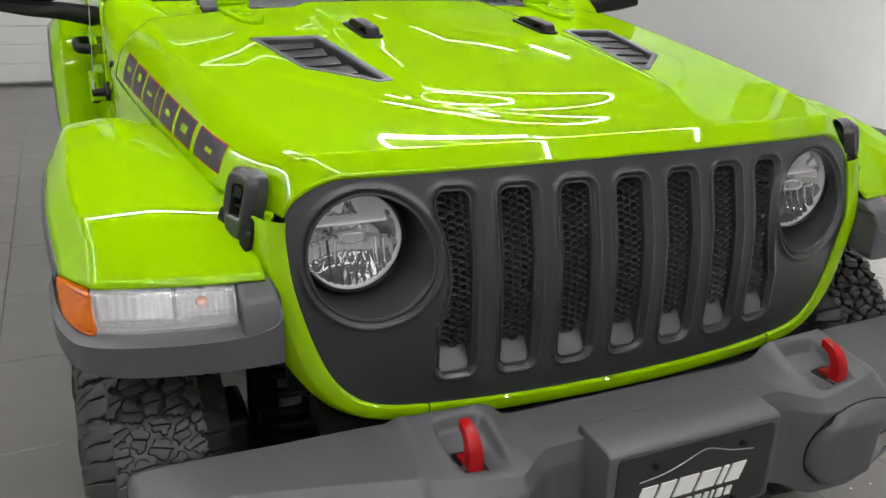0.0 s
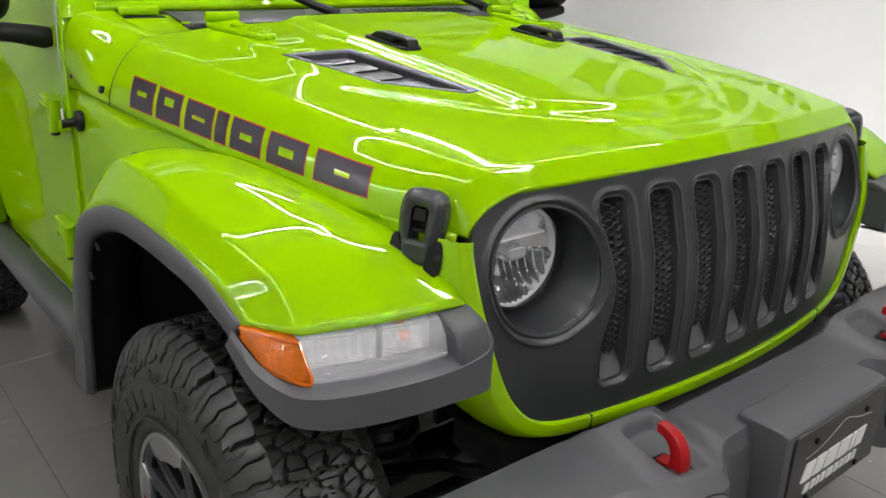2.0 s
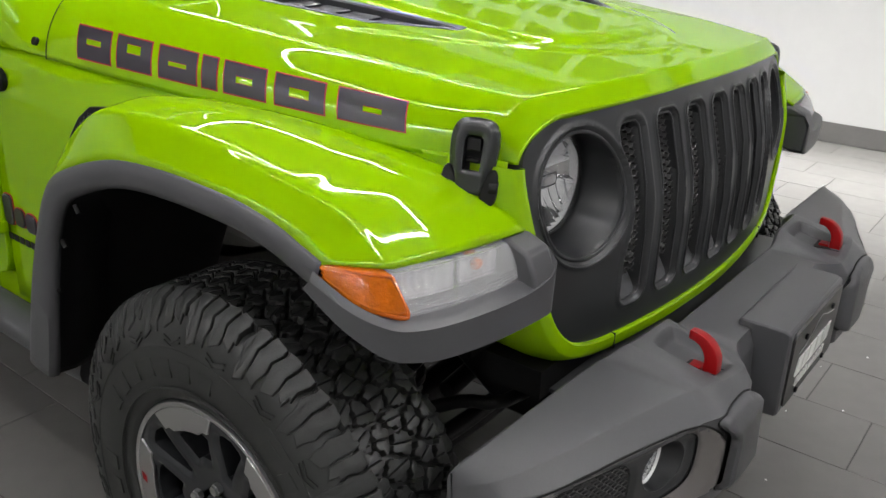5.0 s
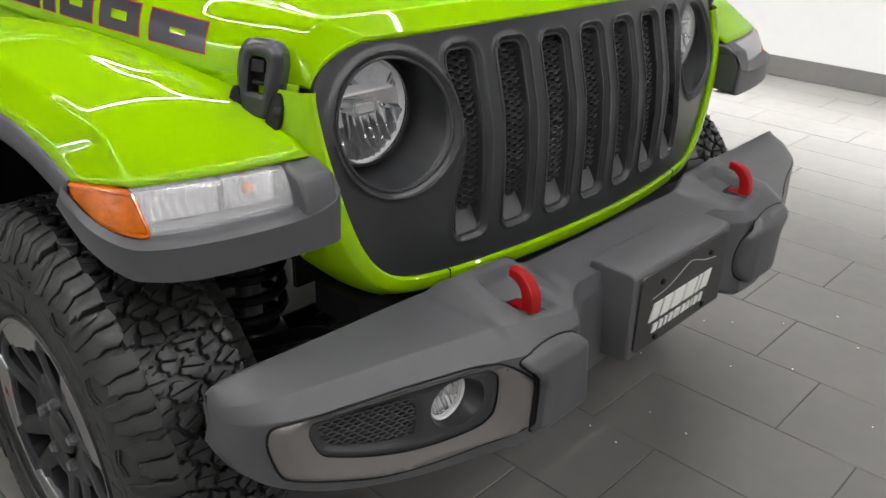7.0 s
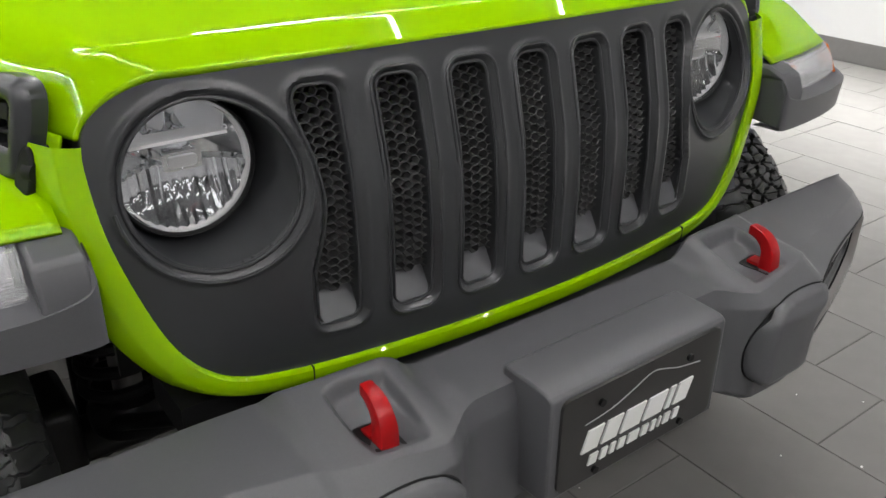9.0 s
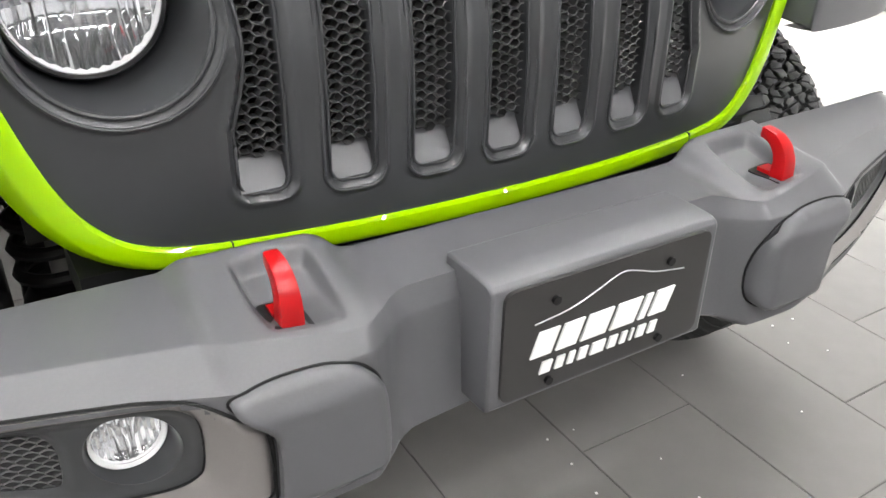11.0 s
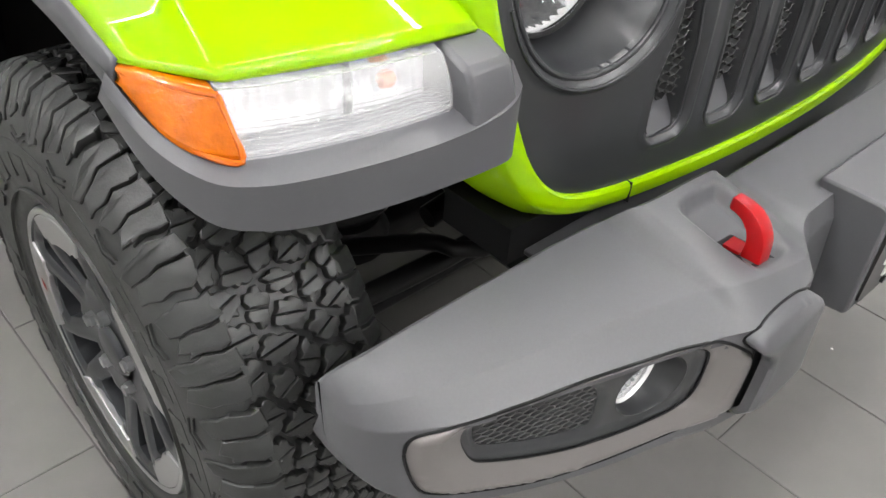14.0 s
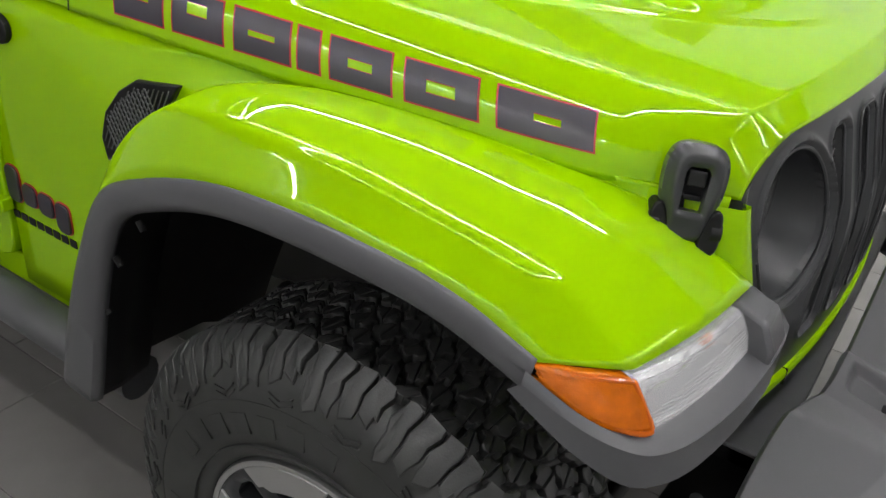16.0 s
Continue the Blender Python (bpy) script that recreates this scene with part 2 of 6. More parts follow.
# ---- the room ----
XR, XL, YB, YF, ZC = 4.86, -4.6, 7.75, -5.2, 3.5     # right, left, back and front walls, ceiling


def slab(name, x0, x1, y0, y1, z0, z1, mat, label, category):
    bm = bmesh.new()
    block(bm, x0, x1, y0, y1, z0, z1)
    ob = part(name, fix(bm), mat)
    return tagged(ob, label, category, kind="structure")


floor = slab("floor", XL, XR, YF, YB, -0.12, -0.003, GROUT, "grey porcelain tile floor with dark grout joints", "floor")
slab("wall_east", XR, XR + 0.15, YF, YB, 0, ZC, WALL, "plain white painted showroom wall", "wall")
# west wall is out of view, kept white to bounce light onto the car's flank
slab("wall_west", XL - 0.15, XL, YF, YB, 0, ZC, WALL, "plain white painted showroom wall", "wall")
wall_north = slab("wall_north", XL, XR, YB, YB + 0.15, 0, ZC, WALL, "white wall at the far end of the showroom", "wall")
BOARD = material("white_board_paint", (0.80, 0.80, 0.79), rough=0.5, vary=0.03, scale=9, bump=0.06, bump_scale=90, piece=0.05)
bm = bmesh.new()
prism(bm, [(0.0, 0.0), (0.0, 0.160), (-0.006, 0.166), (-0.012, 0.160), (-0.014, 0.006), (-0.006, 0.0)], lambda a, b, d: (d, a, b), XL + 0.01, XR - 0.03)
board_mesh = mesh_of("board", fix(bm), BOARD, 30)
for k in range(20):
    ob = new("board", board_mesh)
    ob.parent = wall_north
    ob.location = (0, YB - 0.001, 0.03 + 0.168 * k)
slab("ceiling", XL - 0.15, XR + 0.15, YF - 0.15, YB + 0.15, ZC, ZC + 0.15, CEIL, "dark painted showroom ceiling", "ceiling")
# south wall is out of view, its grey picked to cut light on the front
slab("wall_south", XL, XR, YF - 0.15, YF, 0, ZC, WALL_DIM, "unseen grey wall ahead of the car, toned down to dim its front", "wall")
slab("baseboard", XR - 0.014, XR - 0.001, YF, YB - 0.02, 0.0, 0.145, BASE, "dark grey baseboard along the white wall", "baseboard")
slab("baseboard", XL, XR - 0.02, YB - 0.014, YB - 0.001, 0.0, 0.02, BASE, "dark strip at the foot of the far wall", "baseboard")
# lamp and panel are added out of view, to brighten floor and lower east wall
for xc, yc, watts, wide in ((3.8, 0.8, DOWN, 56),):
    area_lamp("east_fill_lamp", look((xc, yc, ZC - 0.035), (xc, yc + 0.001, 0)), 5.5, 0.5, watts, (1.0, 0.99, 0.97), wide).rotation_euler[2] = radians(90)
    downlight = new("east_fill_fixture")
    bm = bmesh.new()
    block(bm, xc - 0.3, xc + 0.3, yc - 2.8, yc + 2.8, ZC - 0.028, ZC - 0.001)
    bevelled(part("housing", fix(bm), WHITE, downlight), 0.006)
    tagged(downlight, "unseen white lamp panel added to brighten the floor by the east wall", "ceiling light", "downlight panels")


# ceiling light lines: rectangles and cross lines of slim tubes
def light_line(a, b):
    d = Vector(b) - Vector(a)
    m = Matrix.Translation((Vector(a) + Vector(b)) / 2) @ Matrix.Rotation(math.atan2(d.y, d.x), 4, "Z")
    base = new("ceiling_light")
    base.matrix_world = m
    bm = bmesh.new()
    block(bm, -d.length / 2, d.length / 2, -0.03, 0.03, -0.012, 0.0)
    part("housing", fix(bm), WHITE, base)
    bm = bmesh.new()
    block(bm, -d.length / 2 + 0.01, d.length / 2 - 0.01, -0.009, 0.009, -0.033, -0.013)
    part("diffuser", fix(bm), LIGHT, base, "glowing white light tube")
    tagged(base, "slim white linear light tube on the ceiling", "ceiling light", "ceiling light lines")


LZ = ZC - 0.001
# second rectangle is unseen, added ahead of the car to brighten grille and bumper
for x0, x1, y0, y1 in ((-1.95, 1.0, -0.15, 2.4), (-1.95, 1.0, -4.2, -2.05)):
    ring = [(x0, y0), (x1, y0), (x1, y1), (x0, y1)]
    for a, b in zip(ring, ring[1:] + ring[:1]):
        light_line((*lerp(a, b, 0.01), LZ), (*lerp(a, b, 0.99), LZ))

# last two tubes are added fill: one for the front, one for the west flank
for a, b in (((1.0, 2.46), (1.0, 4.36)), ((1.03, 4.4), (2.35, 4.4)), ((2.39, 0.3), (2.39, 4.36)), ((0.95, 6.1), (0.95, 7.6)),
             ((3.9, 6.2), (3.9, 7.6)), ((2.39, -4.2), (2.39, -2.05)), ((XL + 0.16, -0.8), (XL + 0.16, 4.4))):
    light_line((*a, LZ), (*b, LZ))

# ---- the car ----
car = new("off_road_car")
tagged(car, "lime green off-road car with a black grille on tiles", "car")
SIDES = (-1, 1)

# hood: half sections over y
H_CREST = [(0.300, 0.505), (0.318, 0.540), (0.345, 0.562), (0.42, 0.585), (0.60, 0.615), (0.90, 0.650), (1.20, 0.676), (1.46, 0.695)]
H_SEAM_X = [(0.300, 0.615), (0.318, 0.622), (0.335, 0.629), (0.37, 0.644), (0.42, 0.664), (0.50, 0.690), (0.70, 0.722), (0.90, 0.745), (1.20, 0.775), (1.46, 0.797)]
H_SEAM_Z = [(0.300, 1.089), (0.34, 1.089), (0.50, 1.094), (0.70, 1.101), (0.90, 1.110), (1.20, 1.125), (1.46, 1.139)]
VENT = [(0.497, 1.100), (0.345, 1.082), (0.306, 0.690), (0.330, 0.688), (0.448, 0.815)]


def hood_top(x, y):
    """Height of the hood's top skin."""
    ax = abs(x)
    d, c = y - 0.40, 0.337 - y
    z = 1.198 + 0.115 * d - 0.021 * d * d - 0.33 * (c + math.sqrt(c * c + 0.000003)) - 0.010 * (ax / 0.6) ** 2
    z += 0.007 * (1 - (ax / 0.62) ** 2) * quint((y - 0.36) / 0.6)
    z += 0.004 * quint((y - 0.385 - 1.5 * ax * ax) / 0.040) * quint((0.560 - ax) / 0.10)
    z += 0.012 * quint((y - 0.455 - 0.9 * ax * ax) / 0.070) * quint((0.318 - ax) / 0.060)
    return z


def hood_point(s, u, y):
    """u from 0 (middle) over 1 (crest) to 2 (seam); the front edge follows the sweep of the grille."""
    p = hood_section(s, u, y)
    sweep = (-0.020 + 0.168 * min(abs(p[0]), 0.62) ** 2) * (1 - step01((y - 0.30) / 0.30))
    return (p[0], p[1] + sweep, p[2])


def hood_section(s, u, y):
    xe = curve_at(H_CREST, y)
    if u <= 1:
        return (s * u * xe, y, hood_top(u * xe, y))
    a = (u - 1) * math.pi / 2
    xs, zs, ze = curve_at(H_SEAM_X, y), curve_at(H_SEAM_Z, y), hood_top(xe, y)
    return (s * (xe + (xs - xe) * math.sin(a) ** 1.2), y, zs + (ze - zs) * math.cos(a) ** 1.2)


def inside(poly, x, y):
    c = False
    for (ax, ay), (bx, by) in zip(poly, poly[1:] + poly[:1]):
        if (ay > y) != (by > y) and x < (bx - ax) * (y - ay) / (by - ay) + ax:
            c = not c
    return c


def build_hood():
    bm = bmesh.new()
    ys = [0.300, 0.304, 0.310, 0.316, 0.322, 0.327, 0.331, 0.334, 0.337, 0.340, 0.343, 0.347, 0.352, 0.36, 0.37, 0.385, 0.40] + [0.40 + k * 0.0066667 for k in range(1, 160)]
    us = [2 - k / 14 for k in range(14)] + [1 - k / 90 for k in range(91)]
    hole = offset(VENT, -0.004)
    cols = [(-1, u) for u in us] + [(1, u) for u in us[::-1][1:]]
    def rear(u, y):       # the rear edge runs forward at the sides
        return y if y < 1.3 else 1.3 + (y - 1.3) * (1 - 0.42 * step01((u - 0.75) / 0.5))
    grid = [[bm.verts.new(hood_point(s, u, rear(u, y))) for s, u in cols] for y in ys]
    for a, b in zip(grid[:-1], grid[1:]):
        for k in range(len(cols) - 1):
            q = (a[k], a[k + 1], b[k + 1], b[k])
            m = sum((v.co for v in q), Vector()) / 4
            if not inside(hole, abs(m.x), m.y):
                bm.faces.new(q)
    bmesh.ops.delete(bm, geom=[v for v in bm.verts if not v.link_faces], context="VERTS")
    return thick(part("hood", bm, GREEN, car, "lime green hood with a raised middle", 50), 0.012)


hood = build_hood()


def build_vents():
    for s in SIDES:
        def place(x, y, d):
            return (s * x, y, hood_top(x, y) + d)
        bm = bmesh.new()
        rows = []
        for o, d in ((0.006, -0.004), (0.0055, 0.0012), (0.004, 0.002), (-0.006, 0.002), (-0.0085, 0.0008), (-0.010, -0.003)):
            ring = offset(VENT, o)
            fine = []
            for a, b in zip(ring, ring[1:] + ring[:1]):
                fine += [lerp(a, b, k / 8) for k in range(8)]
            rows.append([place(x, y, d) for x, y in fine])
        sheet(bm, rows, close=True)
        v = part("hood_vent", fix(bm), GREY, car, "dark grey louvred hood vent")
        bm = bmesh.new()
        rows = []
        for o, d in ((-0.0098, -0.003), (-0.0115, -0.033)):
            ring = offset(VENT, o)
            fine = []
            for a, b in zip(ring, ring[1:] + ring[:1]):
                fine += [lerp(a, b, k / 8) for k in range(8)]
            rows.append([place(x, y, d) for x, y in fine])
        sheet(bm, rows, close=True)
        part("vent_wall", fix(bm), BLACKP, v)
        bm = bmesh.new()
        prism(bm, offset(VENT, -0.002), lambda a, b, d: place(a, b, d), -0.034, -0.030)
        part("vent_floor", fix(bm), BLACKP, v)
        # louvres step down along the slot, each cut away at its inner end
        edge_out = [(0.690, 0.322), (0.815, 0.440), (1.092, 0.488)]
        edge_in = [(0.690, 0.312), (1.082, 0.350)]

        def lin(tab, y):
            for (a, p), (b, q) in zip(tab[:-1], tab[1:]):
                if y <= b:
                    return p + (q - p) * (y - a) / (b - a)
            return tab[-1][1]
        for k in range(5):
            y0, y1 = 0.708 + k * 0.077, 0.708 + k * 0.077 + 0.084
            bm = bmesh.new()
            cols = []
            for f in (0.0, 0.25, 0.5, 0.75, 1.0):
                a0, a1 = lin(edge_out, y0), lin(edge_out, min(y1, 1.09))
                b0, b1 = lin(edge_in, y0) + 0.22 * (a0 - lin(edge_in, y0)), lin(edge_in, min(y1, 1.08)) + 0.006
                xa, xb = a0 + (b0 - a0) * f, a1 + (b1 - a1) * f
                yb = min(y1, 1.092)
                cols.append([place(xa, y0 + 0.01, -0.026), place(xa, y0, -0.0105), place(lerp((xa,), (xb,), 0.1)[0], y0 + 0.006, -0.009), place(xb, yb, -0.015), place(xb, yb, -0.028)])
            vs = sheet(bm, cols, close=True)
            bm.faces.new(vs[0])
            bm.faces.new(vs[-1])
            part("louvre", fix(bm), BLACKP, v, "", 30)


build_vents()

# grille: black panel with seven slots, set in a green surround
SLOTS = [-0.339 + 0.113 * k for k in range(7)]
SLOT_W, SLOT_H, SLOT_Z = 0.060, 0.320, 0.9605
LX, LZ_ = 0.480, 1.017        # headlight bezel
RX, RZ = 0.494, 1.030         # headlight lens
RIM = [(0.0, 1.159), (0.25, 1.158), (0.45, 1.153), (0.540, 1.142), (0.590, 1.118), (0.612, 1.085), (0.614, 1.03), (0.607, 0.97), (0.583, 0.885), (0.556, 0.82),
       (0.522, 0.777), (0.478, 0.754), (0.40, 0.745), (0.22, 0.743), (0.0, 0.743)]
RIMF = dense(RIM, 4)
RIM_ALL = RIMF + [(-x, z) for x, z in RIMF[::-1][1:-1]]


def face_y(x, z):
    """The grille's face: swept back to the sides and, above the bend, to the top."""
    d = z - 0.975
    return 0.232 + 0.20 * x * x + 0.14 * (d + math.sqrt(d * d + 0.0006)) - 0.0012


def slot_poly(cx):
    k = SLOTS.index(cx)
    p = rounded(SLOT_W, SLOT_H, 0.017, 4, cx, SLOT_Z)
    if k in (0, 6):     # the outer slots give way to the headlights
        sg = -1 if k == 0 else 1
        side = [(cx + sg * (SLOT_W / 2 - 0.020 * math.cos((z - 0.985) / 0.10 * math.pi / 2)), z) for z in (0.885 + 0.2 * q / 12 for q in range(13))]
        out = []
        for (x, z), (x2, z2) in zip(p, p[1:] + p[:1]):
            out.append((x, z))
            if abs(x - x2) < 1e-6 and abs(z - z2) > 0.2 and sg * (x - cx) > 0:
                out += side if z2 > z else side[::-1]
        p = out
    return p


SLOT_POLYS = [slot_poly(c) for c in SLOTS]


def slot_field(X, Z):
    f = poly_sdf(SLOT_POLYS[0], X, Z)
    for p in SLOT_POLYS[1:]:
        f = np.minimum(f, poly_sdf(p, X, Z))
    return f


def lamp_field(X, Z):
    return np.minimum(np.hypot(X - LX, Z - LZ_), np.hypot(X + LX, Z - LZ_))


def build_grille():
    grille = new("grille")
    grille.parent = car

    def field(X, Z):
        return np.maximum(np.maximum(poly_sdf(RIM_ALL, X, Z), -slot_field(X, Z)), 0.104 - lamp_field(X, Z))

    def relief(X, Z):
        ds, dl = slot_field(X, Z), lamp_field(X, Z) - 0.104
        y = 0.008 * (1 - steps((ds - 0.001) / 0.009)) - 0.0030 * steps((ds - 0.006) / 0.004) * (1 - steps((ds - 0.012) / 0.006))
        y = y + 0.006 * (1 - steps(dl / 0.010)) - 0.004 * steps((dl - 0.006) / 0.005) * (1 - steps((dl - 0.013) / 0.006))
        return y

    def place(x, z, d):
        return (x, face_y(x, z) + d, z)
    bm = bmesh.new()
    cut_panel(bm, -0.66, 0.66, 0.70, 1.18, 0.004, field, place, walls=0.034, relief=relief)
    part("panel", fix(bm), BLACKP, grille, "satin black grille panel with seven slots", 60)
    # raised rims round the slots and the headlights
    def rim_line(pts, r, name, d=-0.0028):
        fine = []
        for a, b in zip(pts, pts[1:] + pts[:1]):
            fine += [lerp(a, b, k / 3) for k in range(3)]
        bm = bmesh.new()
        tube(bm, [place(x, z, d) for x, z in fine + fine[:2]], r, 8)
        part(name, fix(bm), BLACKP, grille)
    for c, poly in zip(SLOTS, SLOT_POLYS):
        if c not in (SLOTS[0], SLOTS[-1]):
            rim_line(rounded(SLOT_W + 0.023, SLOT_H + 0.023, 0.026, 5, c, SLOT_Z), 0.0026, "slot_rim")
    for poly in SLOT_POLYS:
        rim_line(offset(poly, 0.0006), 0.0024, "slot_edge", 0.0062)
    for sx in SIDES:
        rim_line([(sx * LX + 0.1046 * math.cos(q), LZ_ + 0.1046 * math.sin(q)) for q in (2 * math.pi * k / 64 for k in range(64))], 0.0034, "lamp_edge", 0.0045)
        arc = [(sx * (LX + 0.1165 * math.cos(q)), LZ_ + 0.1165 * math.sin(q)) for q in (radians(-215 + 7.5 * k) for k in range(29))]
        bm = bmesh.new()
        tube(bm, [place(x, z, -0.0034) for x, z in arc], 0.0026, 8)
        part("lamp_rim", fix(bm), BLACKP, grille)
    # mesh behind each slot and the sloping slot floor
    hexm = None
    for c, poly in zip(SLOTS, SLOT_POLYS):
        bm = bmesh.new()
        a, b = 0.0098, 0.0125       # half the width of a cell, height of a cell
        for col in range(-3, 4):
            for row in range(-2, 30):
                hx, hz = c + col * 1.5 * a, 0.835 + (row + 0.5 * (col % 2)) * b
                if float(poly_sdf(poly, np.array([hx]), np.array([hz]))[0]) > 0.0115 or hz < 0.8455:
                    continue
                ring = [(math.cos(radians(60 * k)), math.sin(radians(60 * k)) / 0.866) for k in range(6)]
                lay = []
                for f, d in ((1.0, 0.0185), (0.89, 0.0175), (0.87, 0.034)):
                    lay.append([bm.verts.new((x, face_y(x, z) + d, z)) for x, z in ((hx + a * f * u, hz + b / 2 * f * v) for u, v in ring)])
                for lo, hi in zip(lay[:-1], lay[1:]):
                    for k in range(6):
                        bm.faces.new((lo[k], lo[(k + 1) % 6], hi[(k + 1) % 6], hi[k]))
        part("mesh_insert", bm, MESH, grille, "black honeycomb mesh", 30)
        bm = bmesh.new()
        prism(bm, [(face_y(c, 0.8) + 0.006, 0.803), (face_y(c, 0.8) + 0.030, 0.842), (face_y(c, 0.8) + 0.036, 0.790)],
              lambda p, q, d: (d, p, q), c - 0.0295, c + 0.0295)
        part("slot_floor", fix(bm), GREY, grille)
    # plain block for the radiator; its near-black colour puts shade behind the mesh
    bm = bmesh.new()
    block(bm, -0.6, 0.6, 0.42, 0.43, 0.72, 1.13)
    part("radiator", fix(bm), DARK, grille)
    # green surround
    bm = bmesh.new()
    prof = [(0.0, 0.004), (0.0, -0.005), (0.0025, -0.008), (0.0075, -0.0085), (0.0155, -0.0065), (0.0185, -0.0035), (0.028, 0.022), (0.032, 0.06), (0.030, 0.15)]
    side = RIMF[20:]
    full = side + [(-x, z) for x, z in side[::-1][1:]]
    rows = []
    n = len(full)
    for i, (x, z) in enumerate(full):
        (ax, az), (bx, bz) = full[max(0, i - 1)], full[min(n - 1, i + 1)]
        tx, tz = bx - ax, bz - az
        L = math.hypot(tx, tz)
        nx, nz = -tz / L, tx / L
        if nx * x + nz * (z - 0.95) < 0:
            nx, nz = -nx, -nz
        wide = 1.50 + 0.25 * step01((z - 0.75) / 0.1)
        rows.append([(x + nx * o * wide, face_y(x, z) + d, z + nz * o * wide) for o, d in prof])
    sheet(bm, rows)
    part("surround", fix(bm), GREEN, grille, "lime green grille surround", 32)
    # fine split in the surround on either side
    for sx in SIDES:
        x = sx * 0.388
        z = min(RIMF, key=lambda p: abs(p[0] - 0.388) + 2.0 * (p[1] > 0.9))[1]
        bm = bmesh.new()
        block(bm, x - 0.0008, x + 0.0008, face_y(x, z) - 0.0092, face_y(x, z) + 0.004, z - 0.030, z + 0.001)
        part("surround_split", fix(bm), DARK, grille)
    return grille


grille = build_grille()


SILVER = material("lamp_silver", (0.93, 0.93, 0.94), rough=0.25, metal=0.30, vary=0.12, scale=40, bump=0.1, bump_scale=150)

FROST = material("lamp_reflector", (0.46, 0.46, 0.47), rough=0.3, metal=0.4, vary=0.3, scale=28, bump=0.3, bump_scale=60)
AMBER_DEEP = material("deep_amber", (0.50, 0.10, 0.002), rough=0.2, coat=0.5, vary=0.08, scale=120)


def build_headlights():
    for s in SIDES:
        lamp = new("headlight")
        lamp.parent = car

        def at(cx, cz):
            return lambda r, a, d: (s * (cx + r * math.cos(a)), d, cz + r * math.sin(a))
        yb = face_y(LX, LZ_)
        bm = bmesh.new()
        rows = []
        for f, d in ((-0.04, 0.020), (0.0, 0.0105), (0.04, 0.014), (0.16, 0.022), (0.5, 0.048), (0.8, 0.072), (1.0, 0.080)):
            cx, cz, r = LX + (RX - LX) * f, LZ_ + (RZ - LZ_) * f, 0.1055 + (0.092 - 0.1055) * f
            rows.append([(s * (cx + r * math.cos(a)), face_y(cx + r * math.cos(a), cz + r * math.sin(a)) * (1 - f) + (yb + 0.03) * f + d - 0.0 * f,
                          cz + r * math.sin(a)) for a in (2 * math.pi * k / 72 for k in range(72))])
        sheet(bm, rows, close=True)
        part("bezel", fix(bm), BLACKP, lamp, "satin black headlight bezel", 50)
        y0 = 0.346
        bm = bmesh.new()
        lathe(bm, [(0.0925, y0 + 0.05), (0.0925, y0 + 0.004), (0.089, y0 - 0.002), (0.0865, y0 + 0.002), (0.086, y0 + 0.02)], at(RX, RZ), 64)
        part("ring", fix(bm), DARK, lamp)
        bm = bmesh.new()
        lathe(bm, [(0.086 * math.sin(radians(a)), y0 + 0.004 + 0.016 * (1 - math.cos(radians(a))) - 0.016) for a in (0, 15, 30, 45, 60, 75, 90)], at(RX, RZ), 64)
        g = part("lens", weld(bm), GLASS, lamp, "clear domed headlight lens")
        thick(g, 0.002)
        g.visible_shadow = False
        bm = bmesh.new()
        lathe(bm, [(0.0862, y0 + 0.006), (0.0845, y0 + 0.004), (0.0818, y0 + 0.009), (0.081, y0 + 0.020)], at(RX, RZ), 64)
        part("trim_ring", fix(bm), SILVER, lamp, "bright silver lamp ring")
        # reflector bowl: upright flutes below, broad steps above
        def bowl(X, Z):
            u, v = X - RX, Z - RZ
            tri = np.abs((u / 0.0125) % 1.0 - 0.5) * 2
            fan = np.abs((u / 0.034 + 0.25) % 1.0 - 0.5) * 2
            low, high = steps((-0.004 - v) / 0.006), steps((v - 0.030) / 0.006)
            rr = np.hypot(u, v) / 0.086
            return 0.014 + 0.050 * np.clip(1 - rr * rr, 0, 1) + low * (0.007 * tri - 0.010) + high * (0.012 * fan - 0.006)
        bm = bmesh.new()
        cut_panel(bm, RX - 0.09, RX + 0.09, RZ - 0.09, RZ + 0.09, 0.0031, lambda X, Z: np.hypot(X - RX, Z - RZ) - 0.0858, lambda x, z, d: (s * x, y0 + d, z), 0.0, relief=bowl)
        part("reflector", fix(bm), CHROME, lamp, "fluted chrome reflector", 18)
        bm = bmesh.new()
        prism(bm, rounded(0.050, 0.024, 0.006, 3, 0.0, 0.006), lambda a, b, d: (s * (RX + a), y0 + d, RZ + b), 0.012, 0.05)
        part("projector_housing", fix(bm), CHROME, lamp)
        bm = bmesh.new()
        prism(bm, rounded(0.036, 0.014, 0.005, 3, 0.0, 0.006), lambda a, b, d: (s * (RX + a), y0 + d, RZ + b), 0.009, 0.0125)
        part("projector_lens", fix(bm), FROST, lamp)
        bm = bmesh.new()
        prism(bm, [(-0.062, 0.030), (0.062, 0.030), (0.060, 0.034), (-0.060, 0.034)], lambda a, b, d: (s * (RX + a), y0 + d, RZ + b), 0.012, 0.05)
        part("rib", fix(bm), SILVER, lamp)


build_headlights()


